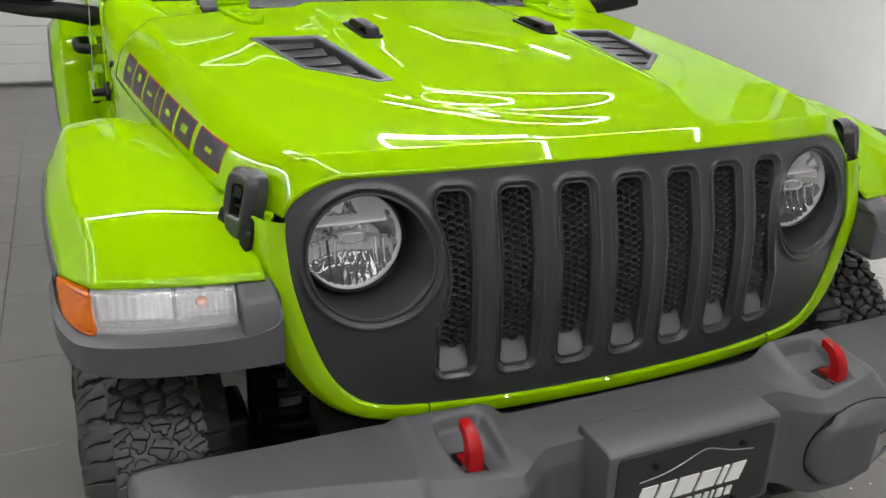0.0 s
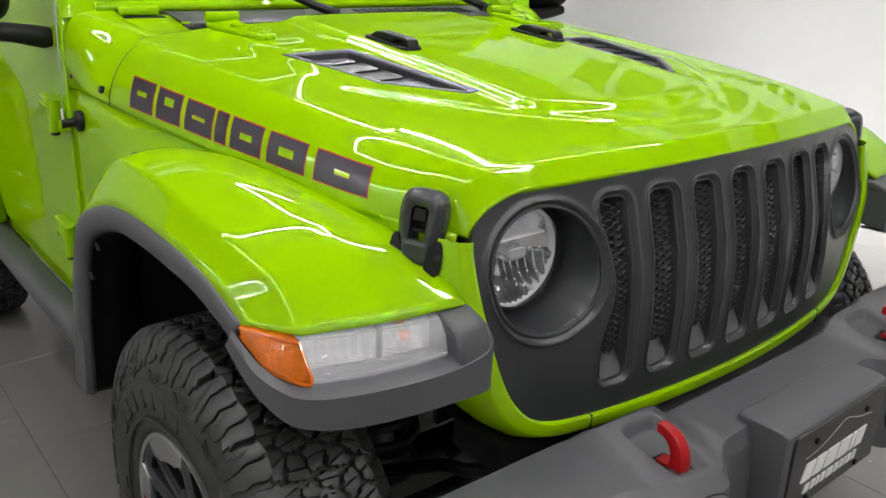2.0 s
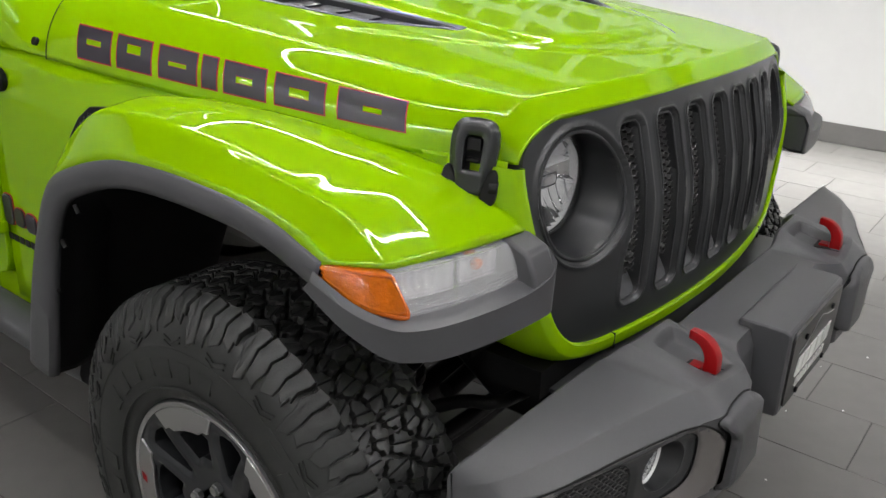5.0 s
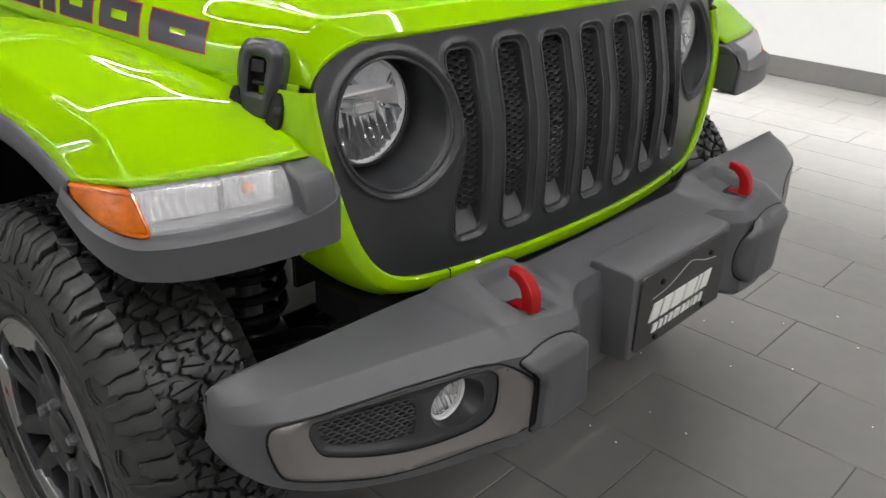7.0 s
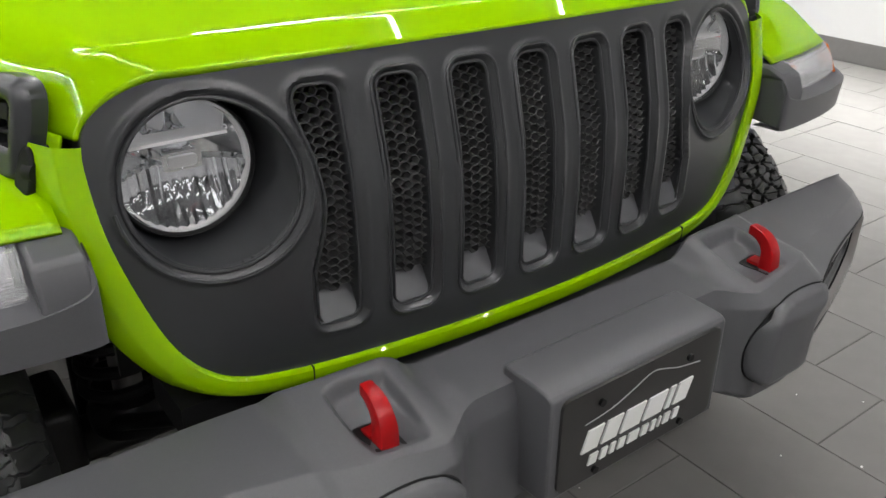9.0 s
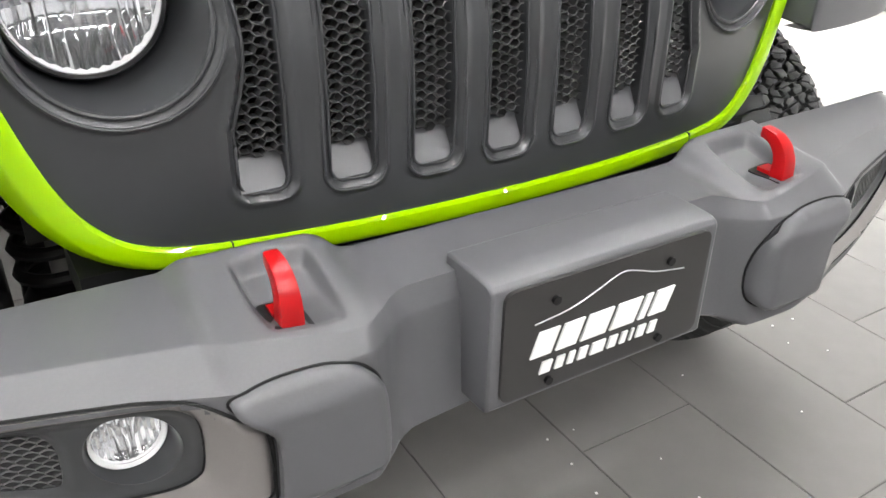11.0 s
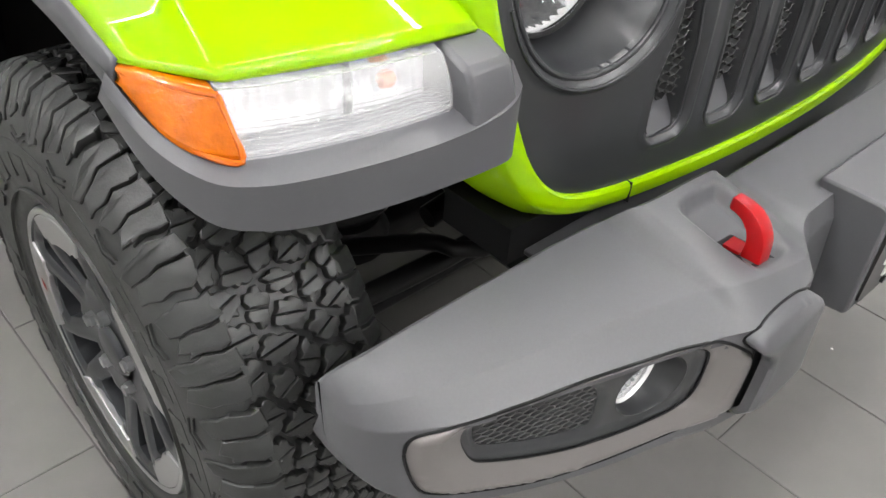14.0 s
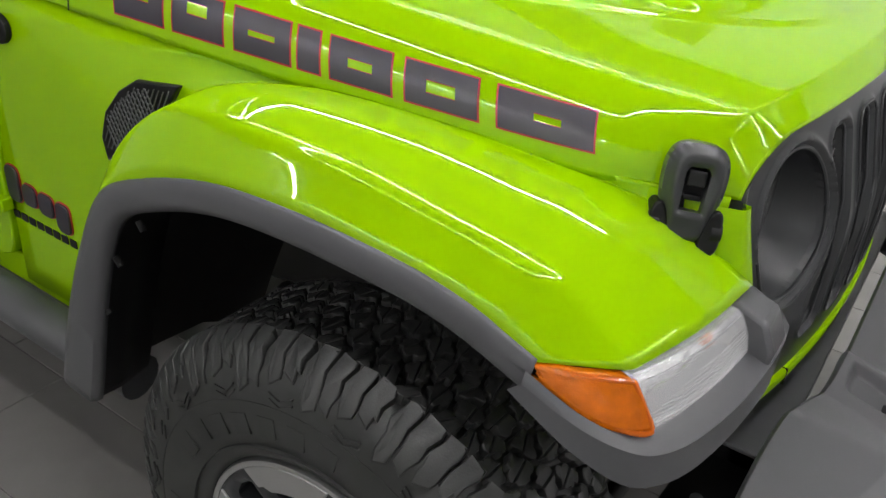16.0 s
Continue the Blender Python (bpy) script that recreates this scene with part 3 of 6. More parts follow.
# front fender rows: inner, middle, ridge, outer edge, from the lamp back over the wheel to the foot
FENDER = [
    ((0.655, 0.385, 1.049), (0.783, 0.392, 1.054), (0.898, 0.408, 1.050), (0.951, 0.470, 1.022)),
    ((0.660, 0.418, 1.066), (0.784, 0.426, 1.072), (0.902, 0.441, 1.067), (0.954, 0.494, 1.034)),
    ((0.674, 0.470, 1.079), (0.790, 0.478, 1.087), (0.910, 0.492, 1.081), (0.957, 0.538, 1.047)),
    ((0.69, 0.54, 1.092), (0.80, 0.548, 1.102), (0.917, 0.562, 1.096), (0.960, 0.6, 1.057)),
    ((0.72, 0.7, 1.11), (0.82, 0.715, 1.126), (0.922, 0.728, 1.118), (0.961, 0.75, 1.062)),
    ((0.745, 0.88, 1.115), (0.8266, 0.895, 1.13), (0.921, 0.905, 1.12), (0.961, 0.89, 1.05)),
    ((0.765, 0.986, 1.098), (0.8416, 1.006, 1.11), (0.915, 1.021, 1.094), (0.961, 1.015, 1.012)),
    ((0.79, 1.076, 1.03), (0.8516, 1.106, 1.03), (0.919, 1.121, 1.008), (0.962, 1.105, 0.962)),
    ((0.8, 1.146, 0.9), (0.8616, 1.176, 0.89), (0.922, 1.186, 0.868), (0.961, 1.175, 0.85)),
    ((0.81, 1.226, 0.7), (0.8616, 1.261, 0.695), (0.92, 1.271, 0.688), (0.957, 1.25, 0.69)),
    ((0.815, 1.291, 0.53), (0.8616, 1.321, 0.53), (0.916, 1.331, 0.528), (0.952, 1.31, 0.53)),
]
FENDER_FRONT = ((0.655, 0.300, 1.003), (0.78, 0.314, 1.005), (0.902, 0.343, 1.006), (0.948, 0.425, 1.003))


def build_fenders(rear=False):
    def m(p):       # the rear ones run the other way
        return (p[0], 3.898 - p[1], p[2]) if rear else p
    long_rows = list(zip(*[dense([r[c] for r in FENDER], 6) for c in range(4)]))
    long_rows = [tuple(lerp(a, b, q / 6) for a, b in zip(FENDER_FRONT, long_rows[0])) for q in range(6)] + long_rows
    for s in SIDES:
        fender = new("fender")
        fender.parent = car
        bm = bmesh.new()
        def across(r):      # a crowned top, then straight down to the edge
            top = dense(list(r[:3]), 6)
            return top + [lerp(r[2], r[3], q / 4) for q in range(1, 5)]
        rows = [[(s * x, y, z) for x, y, z in map(m, across(r))] for r in long_rows]
        sheet(bm, rows, flip=(s > 0) != rear)
        top = bevelled(part("fender_top", bm, GREEN, fender, "lime green fender over the wheel", 60), 0.010, 4, 16)
        top.modifiers["Bevel"].harden_normals = False
        thick(top, 0.006)
        # grey flare: follows the outer edge, turns under the arch
        edge = [r[3] for r in long_rows]
        bm = bmesh.new()
        rows, under = [], []
        for i, (x, y, z) in enumerate(edge):
            dy, dz = 0.718 - y, 0.42 - z
            L = math.hypot(dy, dz)
            dy, dz = dy / L, dz / L
            if i < 9:
                dy, dz = 0.25 * dy, -1.0
                L = math.hypot(dy, dz)
                dy, dz = dy / L, dz / L
            w = 0.039 + (0.036 * step01((1.02 - z) / 0.46) if y > 0.9 else 0.0)     # wider down the rear leg
            prof = [(0.000, -0.004), (0.003, 0.000), (0.006, 0.010), (0.006, 0.028), (0.003, w - 0.005), (-0.004, w), (-0.014, w + 0.001)]
            rows.append([m((s * (x + a), y + dy * b, z + dz * b)) for a, b in prof])
            under.append([m((s * (x + a), y + dy * b, z + dz * b)) for a, b in ((-0.012, w + 0.0008), (-0.016, w - 0.003), (-0.05, w), (-0.12, w - 0.012))])
        sheet(bm, rows, flip=(s > 0) != rear)
        thick(part("flare", bm, GREY, fender, "textured grey plastic wheel arch flare", 50), 0.004)
        bm = bmesh.new()
        sheet(bm, under, flip=(s > 0) != rear)
        thick(part("flare_lining", bm, DARK, fender, "black lining under the flare", 50), 0.003)
        for k in (46, 52, 57, 62):
            x, y, z = edge[k]
            dy, dz = 0.718 - y, 0.42 - z
            L = math.hypot(dy, dz)
            bm = bmesh.new()
            c = Vector((s * (x - 0.012), y + dy / L * 0.064, z + dz / L * 0.064))
            prism(bm, [(0.005 * math.cos(q), 0.005 * math.sin(q)) for q in (2 * math.pi * j / 10 for j in range(10))],
                  lambda a, b, d: m((c.x + a, c.y + dy / L * d - dz / L * b, c.z + dz / L * d + dy / L * b)), -0.01, 0.006)
            part("screw", fix(bm), DARK, fender)
        # dark inner liner below the skin, and the inner wall of the arch
        bm = bmesh.new()
        rows = []
        for (x, y, z) in edge[10:]:
            dy, dz = 0.718 - y, 0.42 - z
            L = math.hypot(dy, dz)
            y, z = y + dy / L * 0.040, z + dz / L * 0.040
            rows.append([m(q) for q in ((s * (x - 0.055), y, z), (s * (x - 0.15), y - 0.01 * dy, z + 0.004), (s * 0.68, y, z), (s * 0.60, y + 0.06 * dy, z - 0.02), (s * 0.585, y + 0.10 * dy, z + 0.06 * dz))])
        sheet(bm, rows)
        part("liner", fix(bm), DARK, fender, "black plastic wheel arch liner")
        if not rear:
            build_marker(s, fender)


def build_marker(s, fender):
    # lamp lens, amber corner and the grey housing round them
    def strip(pts_top, pts_bot, out, name, mat, label, steps=10):
        bm = bmesh.new()
        a, b = dense(pts_top, steps), dense(pts_bot, steps)
        rows = []
        for p, q in zip(a, b):
            row = []
            for f, o in [(0.0, 0.010), (0.03, 0.0), (0.10, -0.003)] + [(0.12 + 0.76 * k / 22, -0.003 - 0.003 * math.sin(math.pi * k / 22) + 0.0005 * (k % 2)) for k in range(23)] + [(0.90, -0.003), (0.97, 0.0), (1.0, 0.010)]:
                v = Vector(lerp(p, q, f))
                row.append((s * v.x, v.y + o + out, v.z))
            rows.append(row)
        sheet(bm, rows, flip=s < 0)
        lens = thick(part(name, fix(bm), mat, fender, label, 25), 0.004, 1.0)
        lens.visible_shadow = False
        return lens
    strip([(0.703, 0.298, 0.998), (0.78, 0.307, 1.000), (0.86, 0.324, 1.002), (0.908, 0.342, 1.003)],
          [(0.705, 0.277, 0.948), (0.78, 0.284, 0.948), (0.86, 0.298, 0.950), (0.906, 0.312, 0.952)], 0.0, "turn_signal_lens", LENSW, "frosted clear lamp lens")
    strip([(0.909, 0.343, 1.003), (0.930, 0.372, 1.004), (0.944, 0.404, 1.003), (0.951, 0.428, 1.000)],
          [(0.908, 0.313, 0.951), (0.930, 0.328, 0.955), (0.946, 0.360, 0.966), (0.952, 0.420, 0.990)], 0.0, "side_marker_lens", AMBER, "amber side marker lens")
    rim_line = dense([(0.910, 0.338, 1.001), (0.930, 0.366, 1.002), (0.944, 0.400, 1.001), (0.951, 0.424, 0.998), (0.950, 0.405, 0.986), (0.944, 0.360, 0.967), (0.929, 0.326, 0.956), (0.909, 0.310, 0.952), (0.909, 0.322, 0.975), (0.910, 0.338, 1.001)], 4)
    bm = bmesh.new()
    tube(bm, [(s * x, y - 0.002, z) for x, y, z in rim_line], 0.0032, 8)
    part("amber_rim", fix(bm), AMBER_DEEP, fender, "darker amber rim")
    # behind the clear lens: a silver reflector in two cups and two orange bulbs
    for xa, xb in ((0.712, 0.788), (0.796, 0.900)):
        bm = bmesh.new()
        rows = []
        for k in range(49):
            f = k / 48
            x = xa + (xb - xa) * f
            yl = 0.298 + 0.045 * ((x - 0.70) / 0.21) ** 1.6
            dip = 0.020 * math.sin(math.pi * f) + 0.0035 * math.sin(f * 2 * math.pi * (xb - xa) / 0.013)
            rows.append([(s * x, yl + 0.012 + dip * q, z) for z, q in ((0.999, 0.2), (0.990, 0.8), (0.974, 1.0), (0.960, 0.8), (0.950, 0.2))])
        sheet(bm, rows, flip=s < 0)
        part("reflector", fix(bm), FROST, fender, "bright lamp reflector", 50)
    for x, z in ((0.752, 0.976),):
        bm = bmesh.new()
        lathe(bm, [(0.001, 0.0), (0.007, 0.002), (0.009, 0.009), (0.007, 0.016), (0.001, 0.018)], lambda r, a, d: (s * (x - 0.009 + d), 0.316 + r * math.cos(a), z + r * math.sin(a)), 12)
        part("bulb", fix(bm), AMBER, fender, "small orange bulb")
    # housing: a shelf below the lenses with a deep chin
    top = dense([(0.640, 0.262, 0.985), (0.660, 0.262, 0.960), (0.705, 0.268, 0.945), (0.78, 0.275, 0.944), (0.86, 0.288, 0.946), (0.908, 0.303, 0.948), (0.935, 0.325, 0.953), (0.955, 0.370, 0.972), (0.961, 0.43, 0.998)], 5)
    mid = dense([(0.640, 0.246, 0.965), (0.655, 0.244, 0.948), (0.705, 0.246, 0.938), (0.78, 0.252, 0.937), (0.86, 0.266, 0.939), (0.912, 0.284, 0.941), (0.942, 0.310, 0.945), (0.962, 0.360, 0.960), (0.967, 0.43, 0.985)], 5)
    low = dense([(0.640, 0.248, 0.885), (0.655, 0.245, 0.884), (0.705, 0.247, 0.884), (0.78, 0.254, 0.885), (0.86, 0.268, 0.888), (0.912, 0.288, 0.893), (0.944, 0.316, 0.902), (0.964, 0.372, 0.931), (0.966, 0.445, 0.969)], 5)
    bot = [(x - 0.01 - 0.05 * step01((x - 0.925) / 0.03), y + 0.06 * (1 - step01((x - 0.925) / 0.03)), z) for x, y, z in low]
    bm = bmesh.new()
    rows = []
    for a, b, c, d in zip(top, mid, low, bot):
        back = (a[0] - 0.004, a[1] + 0.05, a[2] + 0.002)
        rows.append([(s * p[0], p[1], p[2]) for p in (back, a, lerp(a, b, 0.5), b, lerp(b, c, 0.06), lerp(b, c, 0.5), lerp(b, c, 0.94), c, lerp(c, d, 0.15), d)])
    sheet(bm, rows, flip=s < 0)
    part("lamp_housing", fix(bm), GREY, fender, "grey plastic lamp housing", 35)
    # inner end wall of the housing
    bm = bmesh.new()
    prism(bm, [(0.250, 0.886), (0.246, 0.955), (0.262, 0.990), (0.296, 1.003), (0.40, 1.00), (0.40, 0.90)], lambda a, b, d: (s * d, a, b), 0.642, 0.700)
    bevelled(part("housing_end", fix(bm), GREY, fender), 0.006)


build_fenders()
build_fenders(True)

# ---- front bumper ----
B_RT = [(0.0, (0.186, 0.741)), (0.262, (0.186, 0.742)), (0.283, (0.186, 0.748)), (0.306, (0.188, 0.767)), (0.325, (0.189, 0.774)), (0.40, (0.190, 0.777)), (0.458, (0.195, 0.776)),
        (0.466, (0.200, 0.773)), (0.490, (0.222, 0.750)), (0.50, (0.226, 0.748)), (0.62, (0.232, 0.746)), (0.75, (0.230, 0.750)), (0.84, (0.226, 0.755)), (0.87, (0.230, 0.751)), (0.886, (0.236, 0.742)), (0.893, (0.242, 0.730))]
B_FT = [(0.0, (0.078, 0.738)), (0.245, (0.0755, 0.738)), (0.268, (0.070, 0.734)), (0.290, (0.056, 0.7295)), (0.322, (0.036, 0.7285)), (0.40, (0.040, 0.741)), (0.455, (0.050, 0.747)),
        (0.472, (0.058, 0.747)), (0.488, (0.073, 0.742)), (0.52, (0.083, 0.741)), (0.62, (0.112, 0.737)), (0.75, (0.143, 0.735)), (0.82, (0.163, 0.733)), (0.85, (0.176, 0.731)), (0.874, (0.192, 0.728)), (0.887, (0.212, 0.722)), (0.893, (0.236, 0.712))]
B_FB = [(0.0, (0.055, 0.555)), (0.245, (0.050, 0.544)), (0.268, (0.044, 0.540)), (0.290, (0.030, 0.532)), (0.322, (0.012, 0.525)), (0.40, (0.012, 0.522)), (0.455, (0.020, 0.524)),
        (0.52, (0.040, 0.528)), (0.62, (0.068, 0.533)), (0.75, (0.108, 0.556)), (0.82, (0.133, 0.582)), (0.85, (0.150, 0.597)), (0.874, (0.172, 0.615)), (0.887, (0.198, 0.634)), (0.893, (0.230, 0.656))]


B_FM = [(0.0, (0.066, 0.708)), (0.245, (0.0635, 0.706)), (0.268, (0.058, 0.704)), (0.290, (0.042, 0.7025)), (0.322, (0.019, 0.7065)), (0.40, (0.012, 0.712)), (0.455, (0.012, 0.714)),
        (0.52, (0.033, 0.714)), (0.62, (0.066, 0.712)), (0.75, (0.108, 0.710)), (0.82, (0.134, 0.709)), (0.85, (0.151, 0.708)), (0.874, (0.173, 0.706)), (0.887, (0.200, 0.702)), (0.893, (0.231, 0.696))]
FOG_HOLE = [(0.502, 0.674), (0.511, 0.690), (0.535, 0.701), (0.602, 0.699), (0.701, 0.696), (0.790, 0.693), (0.800, 0.686), (0.800, 0.666), (0.786, 0.632), (0.770, 0.622), (0.715, 0.602),
            (0.661, 0.589), (0.60, 0.584), (0.535, 0.588), (0.512, 0.600), (0.503, 0.616)]


FOG_HOLE = chaikin(FOG_HOLE)
FOG_BEZEL = chaikin([(0.443, 0.650), (0.450, 0.662), (0.497, 0.702), (0.530, 0.714), (0.617, 0.712), (0.70, 0.711), (0.822, 0.704), (0.845, 0.702), (0.853, 0.690), (0.854, 0.665), (0.842, 0.616), (0.825, 0.606),
                     (0.782, 0.590), (0.702, 0.564), (0.612, 0.557), (0.50, 0.560), (0.450, 0.562), (0.441, 0.572)])


def station(table, x):
    return (curve_at([(a, p[0]) for a, p in table], x), curve_at([(a, p[1]) for a, p in table], x))


def front_at(x, z, out=0.0):
    """A point of the bumper's front: a chamfer above, an upright face below."""
    t, m, b = station(B_FT, abs(x)), station(B_FM, abs(x)), station(B_FB, abs(x))
    if z > m[1]:
        t, b = t, m
    else:
        t, b = m, b
    f = (z - t[1]) / (b[1] - t[1])
    return (x, t[0] + (b[0] - t[0]) * f - out, z)


POCKET = [(0.328, 0.060), (0.340, 0.052), (0.410, 0.050), (0.419, 0.058), (0.424, 0.155), (0.416, 0.170), (0.336, 0.172), (0.328, 0.160)]
POCKET = chaikin(POCKET)
POCKET_DEEP = 0.021


def build_bumper():
    bumper = new("front_bumper")
    bumper.parent = car
    xs = [k * 0.01 for k in range(0, 25)] + [0.24 + k * 0.004 for k in range(1, 16)] + [0.30 + k * 0.0025 for k in range(1, 61)] + [0.45 + k * 0.0025 for k in range(1, 21)] + [0.5 + k * 0.01 for k in range(1, 37)] + [0.868, 0.874, 0.880, 0.885, 0.889, 0.892]
    xs = [-x for x in xs[::-1][:-1]] + xs
    rows = []
    for x in xs:
        ax = abs(x)
        rt, ft, fm, fb = station(B_RT, ax), station(B_FT, ax), station(B_FM, ax), station(B_FB, ax)
        drop = 0.16 - 0.11 * step01((ax - 0.78) / 0.10)
        row = [(x, rt[0] + 0.004, rt[1] - drop), (x, rt[0] + 0.004, rt[1] - 0.012), (x, rt[0] + 0.002, rt[1] - 0.004), (x, rt[0] - 0.004, rt[1])]
        for k in range(1, 56):
            f = k / 56
            y, z = rt[0] + (ft[0] - rt[0]) * f, rt[1] + (ft[1] - rt[1]) * f
            d = float(poly_sdf(POCKET, np.array([ax]), np.array([y]))[0])
            z -= POCKET_DEEP * step01((0.004 - d) / 0.014) * (0.18 + 0.82 * step01((y - 0.052) / 0.07))
            row.append((x, y, z))
        for f in (0.0, 0.04, 0.10, 0.20, 0.4, 0.6, 0.8, 0.93, 1.0):
            row.append((x, ft[0] + (fm[0] - ft[0]) * f, ft[1] + (fm[1] - ft[1]) * f))
        for k in range(1, 26):
            f = k / 26
            row.append((x, fm[0] + (fb[0] - fm[0]) * f, fm[1] + (fb[1] - fm[1]) * f))
        row += [(x, fb[0] + 0.008, fb[1] - 0.0), (x, fb[0] + 0.03, fb[1] - 0.006), (x, rt[0], max(fb[1] + 0.02, rt[1] - drop))]
        rows.append(row)
    bm = bmesh.new()
    vs = sheet(bm, rows)
    bm.faces.new(vs[0])
    bm.faces.new(vs[-1])
    gone = []
    for f in bm.faces:
        m = f.calc_center_median()
        if m.y < 0.175 and m.z < 0.712 and float(poly_sdf(FOG_BEZEL, np.array([abs(m.x)]), np.array([m.z]))[0]) < -0.006 and len(f.verts) == 4:
            gone.append(f)
    bmesh.ops.delete(bm, geom=gone, context="FACES")
    part("beam", fix(bm), GREY, bumper, "moulded dark grey bumper shell", 45)
    for s in SIDES:
        build_fog(s, bumper)
        build_hook(s, bumper)
    # number plate holder
    bm = bmesh.new()
    prof = [(0.075, 0.752), (0.046, 0.753), (0.014, 0.752), (0.004, 0.748), (0.001, 0.742), (-0.001, 0.580), (0.003, 0.573), (0.06, 0.566)]
    prof[0], prof[-1] = (0.10, 0.752), (0.10, 0.566)
    prism(bm, prof, lambda a, b, q: (q, a, b), -0.180, 0.180)
    bevelled(part("plate_holder", fix(bm), GREY, bumper, "moulded grey plate holder", 30), 0.004)
    return bumper


def build_fog(s, bumper):
    # seam, bezel ring, insert with mesh, lamp and the blister beside it
    bez = FOG_BEZEL
    ins = FOG_HOLE
    hole = [(0.632, 0.680), (0.699, 0.684), (0.770, 0.682), (0.781, 0.676), (0.776, 0.645), (0.762, 0.636), (0.70, 0.616), (0.64, 0.608), (0.632, 0.614)]
    hole = chaikin(hole)
    FX, FZ = 0.566, 0.646

    def place(out):
        def f(x, z, d):
            px, py, pz = front_at(x, z, out)
            return (s * px, py + d, pz)
        return f
    def grown(p, d):
        return lambda X, Z: poly_sdf(p, X, Z) - d
    def seam(outline, out, r, name):
        pts = []
        for a, b in zip(outline, outline[1:] + outline[:1]):
            pts += [lerp(a, b, k / 2) for k in range(2)]
        bm = bmesh.new()
        tube(bm, [(s * p[0], p[1], p[2]) for p in (front_at(x, z, out) for x, z in pts + pts[:1])], r, 6)
        part(name, fix(bm), DARK, bumper)
    seam(offset(bez, 0.0012), 0.0003, 0.0021, "bezel_seam")
    seam(offset(ins, -0.0005), -0.0090, 0.0016, "insert_seam")
    bm = bmesh.new()

    def ring_relief(X, Z):
        e, i = -poly_sdf(bez, X, Z), poly_sdf(ins, X, Z)
        return -0.001 - 0.006 * steps(e / 0.004) + 0.014 * np.clip(1 - i / 0.030, 0, 1) * steps(e / 0.006)
    cut_panel(bm, 0.42, 0.88, 0.53, 0.74, 0.005, lambda X, Z: np.maximum(poly_sdf(bez, X, Z), -poly_sdf(ins, X, Z)), place(0.0), 0.020, relief=ring_relief)
    fog = part("fog_lamp_bezel", fix(bm), BEZEL, bumper, "warm grey satin fog lamp bezel", 60)
    bm = bmesh.new()

    def ins_relief(X, Z):
        e = -poly_sdf(ins, X, Z)
        h = poly_sdf(hole, X, Z)
        return 0.004 * steps((e - 0.004) / 0.012) + 0.004 * (1 - steps(h / 0.010))
    cut_panel(bm, 0.48, 0.82, 0.57, 0.72, 0.0030, lambda X, Z: np.maximum(np.maximum(poly_sdf(ins, X, Z), -poly_sdf(hole, X, Z)), 0.0455 - np.hypot(X - FX, Z - FZ)), place(-0.011), 0.03, relief=ins_relief)
    part("fog_lamp_insert", fix(bm), BLACKP, bumper, "dark grey fog lamp insert", 50)
    # woven mesh: rows of flat staggered openings
    bm = bmesh.new()
    px_, pz_ = 0.0150, 0.0066
    hole_out = offset(hole, 0.004)
    for row in range(-1, 14):
        for col in range(-1, 13):
            hx, hz = 0.632 + col * px_ + (px_ / 2 if row % 2 else 0), 0.608 + row * pz_
            if not inside(hole_out, hx, hz):
                continue
            ring_o = [(hx + a * px_ * 0.56, hz + b * pz_ * 1.05) for a, b in ((-1, 0.15), (-0.35, 0.62), (0.35, 0.62), (1, 0.15), (1, -0.15), (0.35, -0.62), (-0.35, -0.62), (-1, -0.15))]
            ring_i = [(hx + (x - hx) * 0.80, hz + (z - hz) * 0.62) for x, z in ring_o]
            lay = []
            for ring, o in ((ring_o, -0.021), (ring_i, -0.020), (ring_i, -0.029)):
                lay.append([bm.verts.new((s * p[0], p[1], p[2])) for p in (front_at(x, z, o) for x, z in ring)])
            for lo, hi in zip(lay[:-1], lay[1:]):
                for k in range(8):
                    bm.faces.new((lo[k], lo[(k + 1) % 8], hi[(k + 1) % 8], hi[k]))
    part("mesh_insert", fix(bm), MESH, bumper, "black plastic mesh")
    bm = bmesh.new()
    cut_panel(bm, 0.45, 0.82, 0.56, 0.72, 0.008, lambda X, Z: np.maximum(poly_sdf(ins, X, Z), 0.0455 - np.hypot(X - FX, Z - FZ)), place(-0.042), 0.005)
    part("backing", fix(bm), DARK, bumper)
    # lamp
    y0 = front_at(FX, FZ)[1] + 0.037
    lamp = new("fog_lamp")
    lamp.parent = bumper

    def at(r, a, d):
        return (s * (FX + r * math.cos(a)), d, FZ + r * math.sin(a))
    bm = bmesh.new()
    rim_ = [(FX + 0.0462 * math.cos(a), FZ + 0.0462 * math.sin(a)) for a in (2 * math.pi * k / 48 for k in range(48))]
    rows = []
    for f, d in ((1.0, 0.0145), (0.985, 0.0142), (0.95, 0.0175)):
        rows.append([(s * p[0], p[1] + d, p[2]) for p in (front_at(FX + (x - FX) * f, FZ + (z - FZ) * f) for x, z in rim_)])
    for f, y in ((0.90, y0 + 0.002), (0.86, y0 + 0.004), (0.85, y0 + 0.02)):
        rows.append([(s * (FX + (x - FX) * f), max(y, front_at(x, z)[1] + 0.022), FZ + (z - FZ) * f) for x, z in rim_])
    sheet(bm, rows, close=True)
    part("bucket", fix(bm), BLACKP, lamp, "dark lamp recess", 50)
    def fog_bowl(X, Z):
        u, v = X - FX, Z - FZ
        rr = np.hypot(u, v) / 0.039
        return 0.004 + 0.020 * np.clip(1 - rr * rr, 0, 1) + 0.004 * np.abs((u / 0.0075) % 1.0 - 0.5) * (v < 0.016)
    bm = bmesh.new()
